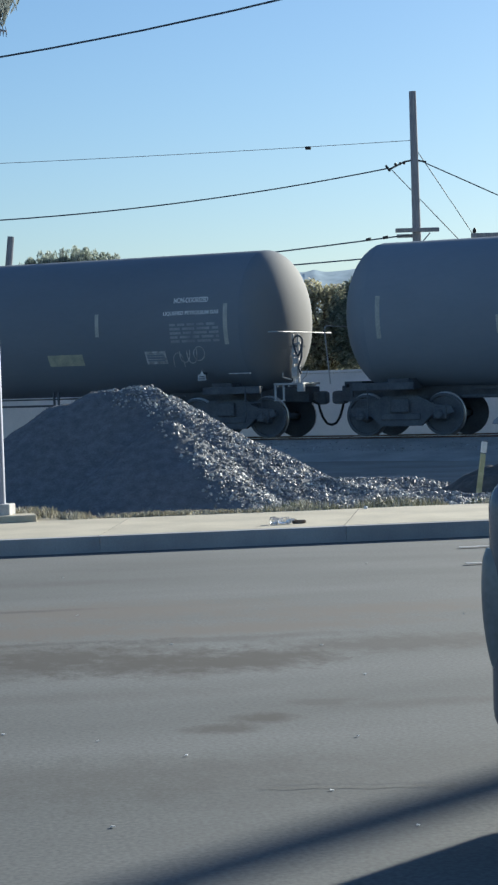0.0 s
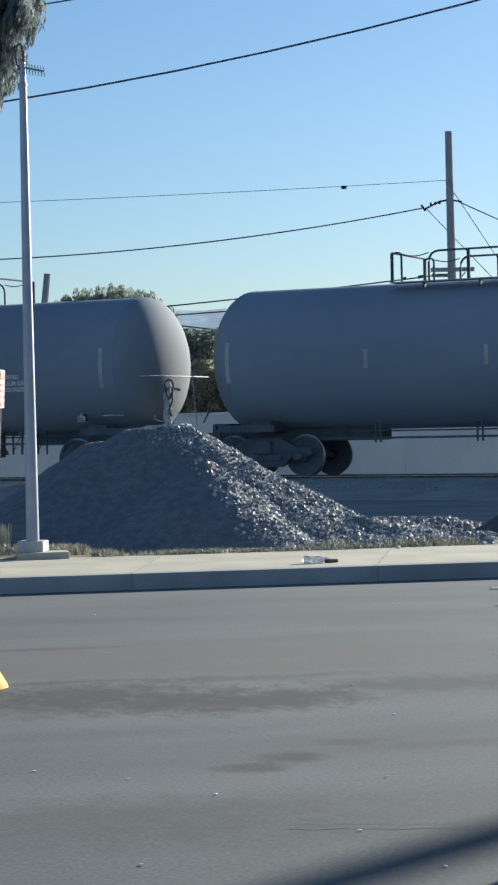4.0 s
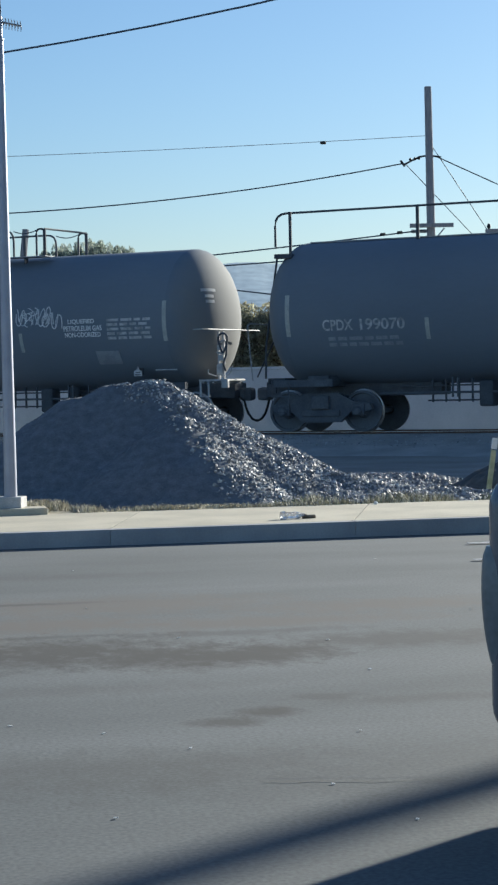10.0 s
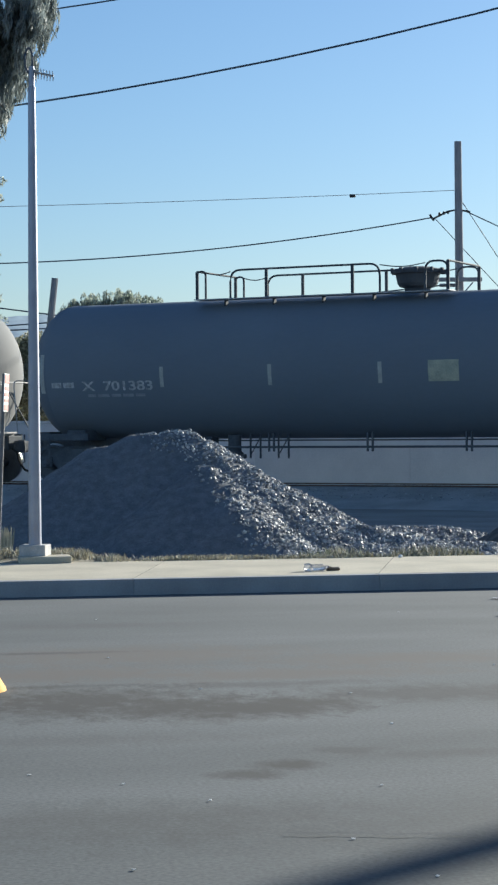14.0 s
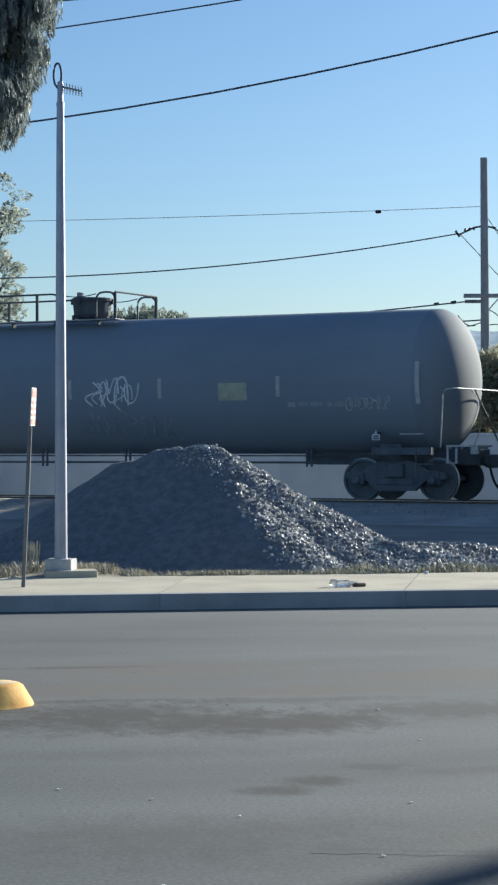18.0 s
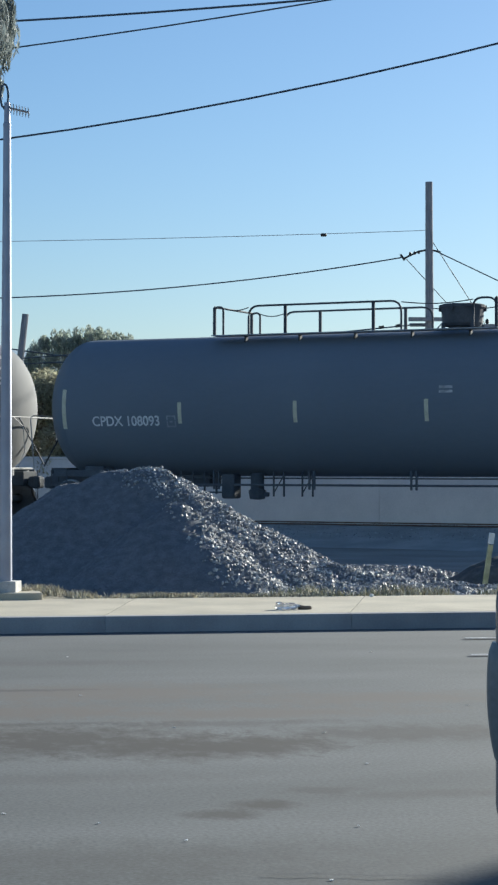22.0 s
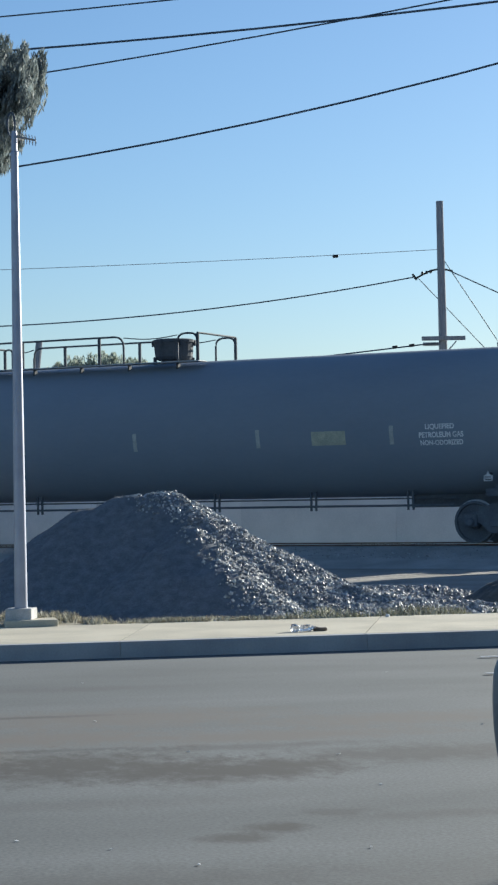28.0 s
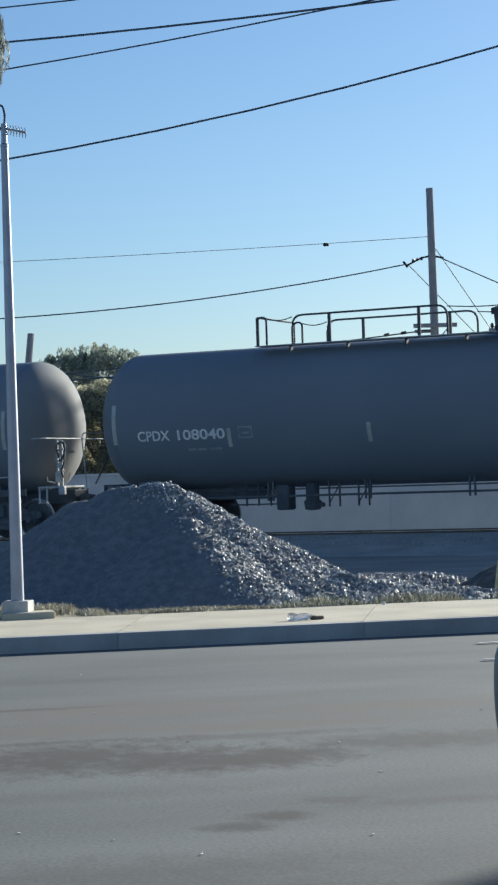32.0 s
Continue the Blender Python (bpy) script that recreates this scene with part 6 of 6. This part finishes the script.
boughs = []
SWAY = ((0, 0.35), (2, 0.4), (3, 0.26), (6, 0.12), (7, 0.1), (8, 0.03), (9, 0.06), (12, 0.1), (13, 0.17), (14, 0.2), (15.5, 0.15), (17, 0.1), (18, -0.13), (19, 0.0), (20, -0.08), (22, 0.0), (25, 0.03), (27, 0.15), (29, 0.36), (30, 0.15), (31, 0.03), (32, -0.07))
PIVOT = Vector((0.2, 0, 6.0))
def eucalyptus():
    """Tall tree; the bough over the street hangs from a limb and swings in the wind."""
    rnd = random.Random(8)
    t = empty("eucalyptus_tree", pose(-6.0, 30.5, 0), "tall eucalyptus with drooping foliage that sways", "tree")
    part("trunk", tube(B(), [(0, 0, -0.1), (0.15, 0.02, 3.5), (0.05, 0.05, 7), (0.3, 0, 12.5)], 0.3, 12, 0.07), M_BARK, t, smooth=True)
    for e in ((-2.2, 0.6, 9.5), (-1.2, -0.9, 11.5), (1.0, 1.2, 12.4)):
        part("limb", tube(B(), [(0.05, 0.03, 6.2), (e[0] * 0.5, e[1] * 0.5, e[2] - 0.8), e], 0.12, 6, 0.02), M_BARK, t, smooth=True)
    bm = B()
    for _ in range(60):
        x = rnd.uniform(-2.8, 0.3)
        leaf_cloud(bm, (x, rnd.uniform(-1.3, 1.3), rnd.uniform(6.0, 12.5)), (0.3, 0.3, 0.6), 300, 0.07, rnd, 2.5)
    part("crown", bm, M_LEAF_EUC, t, "hanging grey-green foliage")
    bough = part("bough", tube(B(), [(0, 0, 0), (0.7, 0.1, 1.3), (1.5, 0.05, 2.0), (2.3, 0, 2.2)], 0.06, 6, 0.015), M_BARK, t, "swaying outer bough", smooth=True)
    bough.matrix_basis = Matrix.Translation(PIVOT)
    bm = B()
    done = 0
    while done < 330:
        x = rnd.uniform(0.2, 2.74)
        low = 5.75 + max(0.0, x - 1.74) * 1.6 + max(0.0, x - 2.4) * 1.5
        z = rnd.uniform(low, 8.5 + max(0.0, 2.3 - x) * 0.5)
        if noise.noise((x * 2.2, z * 1.5, 3)) < (-0.3 if z < low + 0.4 or x > 2.4 else -0.6):
            continue
        done += 1
        leaf_cloud(bm, Vector((x, rnd.uniform(-0.8, 0.8), z)) - PIVOT, (rnd.uniform(0.06, 0.17), 0.16, rnd.uniform(0.14, 0.34)), 170, 0.08, rnd, 2.0, 0.15)
    part("foliage", bm, M_LEAF_EUC, bough, "drooping narrow grey-green leaves")
    boughs.append(bough)

tree("olive_tree", (-4.45, 66, 0), 5.6, dome(3, 2.4, 1.4, 5.85), 0.06, M_LEAF_PALE, "rounded grey-green tree with upright sprays beyond the train", 3, leaves=110, droop=-1.8)
tree("street_tree", (-9.7, 60, 0), 9.3, crowns(5, 260, (2.0, 1.5), 3.0, 9.6, 0.16, 0.42), 0.075, M_LEAF_PALE, "leafy pale green tree beyond the train", 5, leaves=130)
eucalyptus()
for k in range(11):
    rnd = random.Random(40 + k)
    hh = rnd.uniform(3.8, 5.0)
    tree("yard_tree", (-9 + 3.1 * k + rnd.uniform(-0.6, 0.6), 74 + rnd.uniform(-3, 4), 0), hh, crowns(60 + k, 26, (1.7, 1.3), 0.8, hh - 0.3, 0.5, 0.9), 0.13, M_LEAF_DARK if k % 3 else M_LEAF_GREY, "bushy tree in the yards beyond the wall", 70 + k, 0.2, 260)

for k in range(19):
    rnd = random.Random(140 + k)
    hh = {5: 3.5, 6: 3.75}[k] if k in (5, 6) else rnd.uniform(4.2, 4.8)
    p = TRACK @ Vector((-15.5 + 1.85 * k + rnd.uniform(-0.2, 0.2), 8.3 + rnd.uniform(-0.3, 0.4), 0))
    tree("hedge_tree", p, hh, crowns(160 + k, 40, (1.25, 0.4), 0.8, hh - 0.5, 0.4, 0.6) + crowns(260 + k, 26, (1.3, 0.4), hh - 1.6, hh - 0.4, 0.35, 0.5), 0.075, M_LEAF_HEDGE if k % 4 else M_LEAF_GREY, "dense low tree close behind the white wall", 170 + k, 0.12, 420)

def hills():
    """Two ranges with haze painted in; trees stand along the crest of the far one."""
    bm = B()
    n = 1500
    for d0, d1, h0, wild, trees, seed in ((1350, 1700, 98, 9, 3.6, 1), (900, 1050, 33, 6, 2.2, 6)):
        low, top, back = [], [], []
        for k in range(n + 1):
            a = radians(-60 + 120 * k / n)
            h = h0 + wild * noise.noise((k * 0.006, 0, seed)) + 4 * noise.noise((k * 0.035, 0, seed + 1))
            h += trees * max(0.0, noise.noise((k * 0.11, 2, seed)) + 0.15) * (0.5 + abs(noise.noise((k * 0.9, 1, seed))))
            for lst, d, z in ((low, d0, -2), (top, d1, h), (back, d1 + 400, -2)):
                lst.append(bm.verts.new((d * math.sin(a), d * math.cos(a), z)))
        for k in range(n):
            bm.faces.new((low[k], low[k + 1], top[k + 1], top[k]))
            bm.faces.new((top[k], top[k + 1], back[k + 1], back[k]))
    tagged(part("hills", bm, M_HILL_HAZED, smooth=True), "hills on the horizon with blue haze painted in", "hills", kind="structure")
hills()

# ---- the waiting vehicle ----
def pickup():
    # local x points to the tail, y = 0 is the flank in view, the body lies towards -y
    v = empty("pickup_truck", pose(0.833, 6.95, 0, 0, 0, 138.6), "dark blue pickup truck waiting on the road", "pickup truck")
    W = 1.9
    def rounded(x0, x1, y0, y1, z0, z1, r, seg=6):
        bm = B()
        box(bm, ((x0 + x1) / 2, (y0 + y1) / 2, (z0 + z1) / 2), (x1 - x0, y1 - y0, z1 - z0))
        bmesh.ops.bevel(bm, geom=list(bm.edges), offset=r, segments=seg, profile=0.5, affect="EDGES")
        return bm
    part("bed", rounded(-1.95, -0.014, -W, 0, 0.325, 1.218, 0.11), M_CARPAINT, v, "dark blue painted bed", smooth=True)
    cab = B()
    prism(cab, [(-1.98, 0.45), (-1.98, 1.3), (-2.1, 1.86), (-3.3, 1.86), (-4.0, 1.25), (-5.35, 1.12), (-5.4, 0.45)], -W, 0)
    bmesh.ops.bevel(cab, geom=list(cab.edges), offset=0.08, segments=4, profile=0.5, affect="EDGES")
    part("cab", cab, M_CARPAINT, v, smooth=True)
    for f in (0.0, -W):
        lamp = B()
        rings = []
        for k in range(15):
            u = k / 14
            # the lens swells out of the corner and narrows to both ends
            e = 0.064 + 0.025 * math.sin(math.pi * u) ** 0.55
            cx, cy = -0.085, f + (-0.09 if f == 0 else 0.09)
            rings.append([lamp.verts.new((cx + math.copysign(abs(math.cos(a)) ** 0.7, math.cos(a)) * (e - 0.02 + 0.03 * u), cy + math.copysign(abs(math.sin(a)) ** 0.7, math.sin(a)) * (e + 0.002), 0.56 + 0.413 * u)) for a in [2 * math.pi * q / 20 for q in range(20)]])
        for p, q in zip(rings, rings[1:]):
            for k in range(20):
                lamp.faces.new((p[k], p[(k + 1) % 20], q[(k + 1) % 20], q[k]))
        lamp.faces.new(rings[0][::-1])
        lamp.faces.new(rings[-1])
        part("tail_light", lamp, M_TAIL, v, "tall smoked tail light", smooth=True)
        part("side_window", rounded(-3.3, -2.25, f - 0.012, f + 0.012, 1.32, 1.76, 0.01, 2), M_WINDOW, v, "dark side window")
        part("running_board", rounded(-4.1, -2.1, f - 0.1, f + 0.04, 0.34, 0.43, 0.03, 2), M_BLACKPLASTIC, v)
    part("bed_moulding", rounded(-1.6, -0.13, -0.02, 0.008, 0.7, 0.738, 0.008, 2), M_TRIM, v)
    part("tailgate", rounded(-0.05, 0.02, -W + 0.18, -0.18, 0.5, 1.18, 0.02, 3), M_CARPAINT, v, smooth=True)
    part("rear_bumper", rounded(-0.3, 0.0, -W + 0.2, -0.3, 0.31, 0.5, 0.05, 4), M_BLACKPLASTIC, v, smooth=True)
    part("front_bumper", rounded(-5.52, -5.25, -W, 0, 0.4, 0.66, 0.06, 4), M_BLACKPLASTIC, v, smooth=True)
    part("mud_flap", rounded(-0.53, -0.5, -0.34, -0.06, 0.24, 0.5, 0.006, 1), M_RUBBER, v)
    for x in (-1.05, -4.5):
        for y in (-0.15, -W + 0.15):
            bm = B()
            lathe(bm, [(-0.12, 0.24), (-0.125, 0.36), (-0.08, 0.39), (0.08, 0.39), (0.125, 0.36), (0.12, 0.24)], "y", 28, (x, y, 0.39))
            w = part("wheel", bm, M_RUBBER, v, "black tyre", smooth=True)
            bm = B()
            lathe(bm, [(-0.127, 0.25), (-0.11, 0.22), (-0.08, 0.06), (0.08, 0.06), (0.11, 0.22), (0.127, 0.25)], "y", 14, (x, y, 0.39))
            part("rim", bm, M_GALV, w)
pickup()

def motions():
    for b in boughs:
        walk(b, [(t, Matrix.Translation(PIVOT) @ pose(0, 0, 0, 0, math.degrees(d / 1.75), 0)) for t, d in SWAY])
    times = [0.5 * k for k in range(65)]
    for c in cars:
        mid = c["middle"]
        walk(c, [(t, TRACK @ Matrix.Translation((mid - travel(t), 0, RAIL_Z))) for t in times])
    # each row turns the wheels by 60 degrees at most
    rows, t, last = [], 0.0, 0.0
    step = WHEEL_R * radians(58)
    spin = [0.0]
    while t < 32.0:
        t = round(t + 1 / 30, 6)
        if travel(t) - last >= step - 0.14 or t >= 32.0:
            spin.append(t)
            last = travel(t)
    for s, group in wheelsets.items():
        first = group[0]
        walk(first, [(t, Matrix.Translation((s * AXLE, 0, WHEEL_R)) @ Matrix.Rotation(-travel(t) / WHEEL_R, 4, "Y")) for t in spin])
        for w in group[1:]:
            w.rotation_mode = "QUATERNION"
            w.animation_data_create()
            w.animation_data.action = first.animation_data.action
            w.animation_data.action_slot = first.animation_data.action_slot
motions()
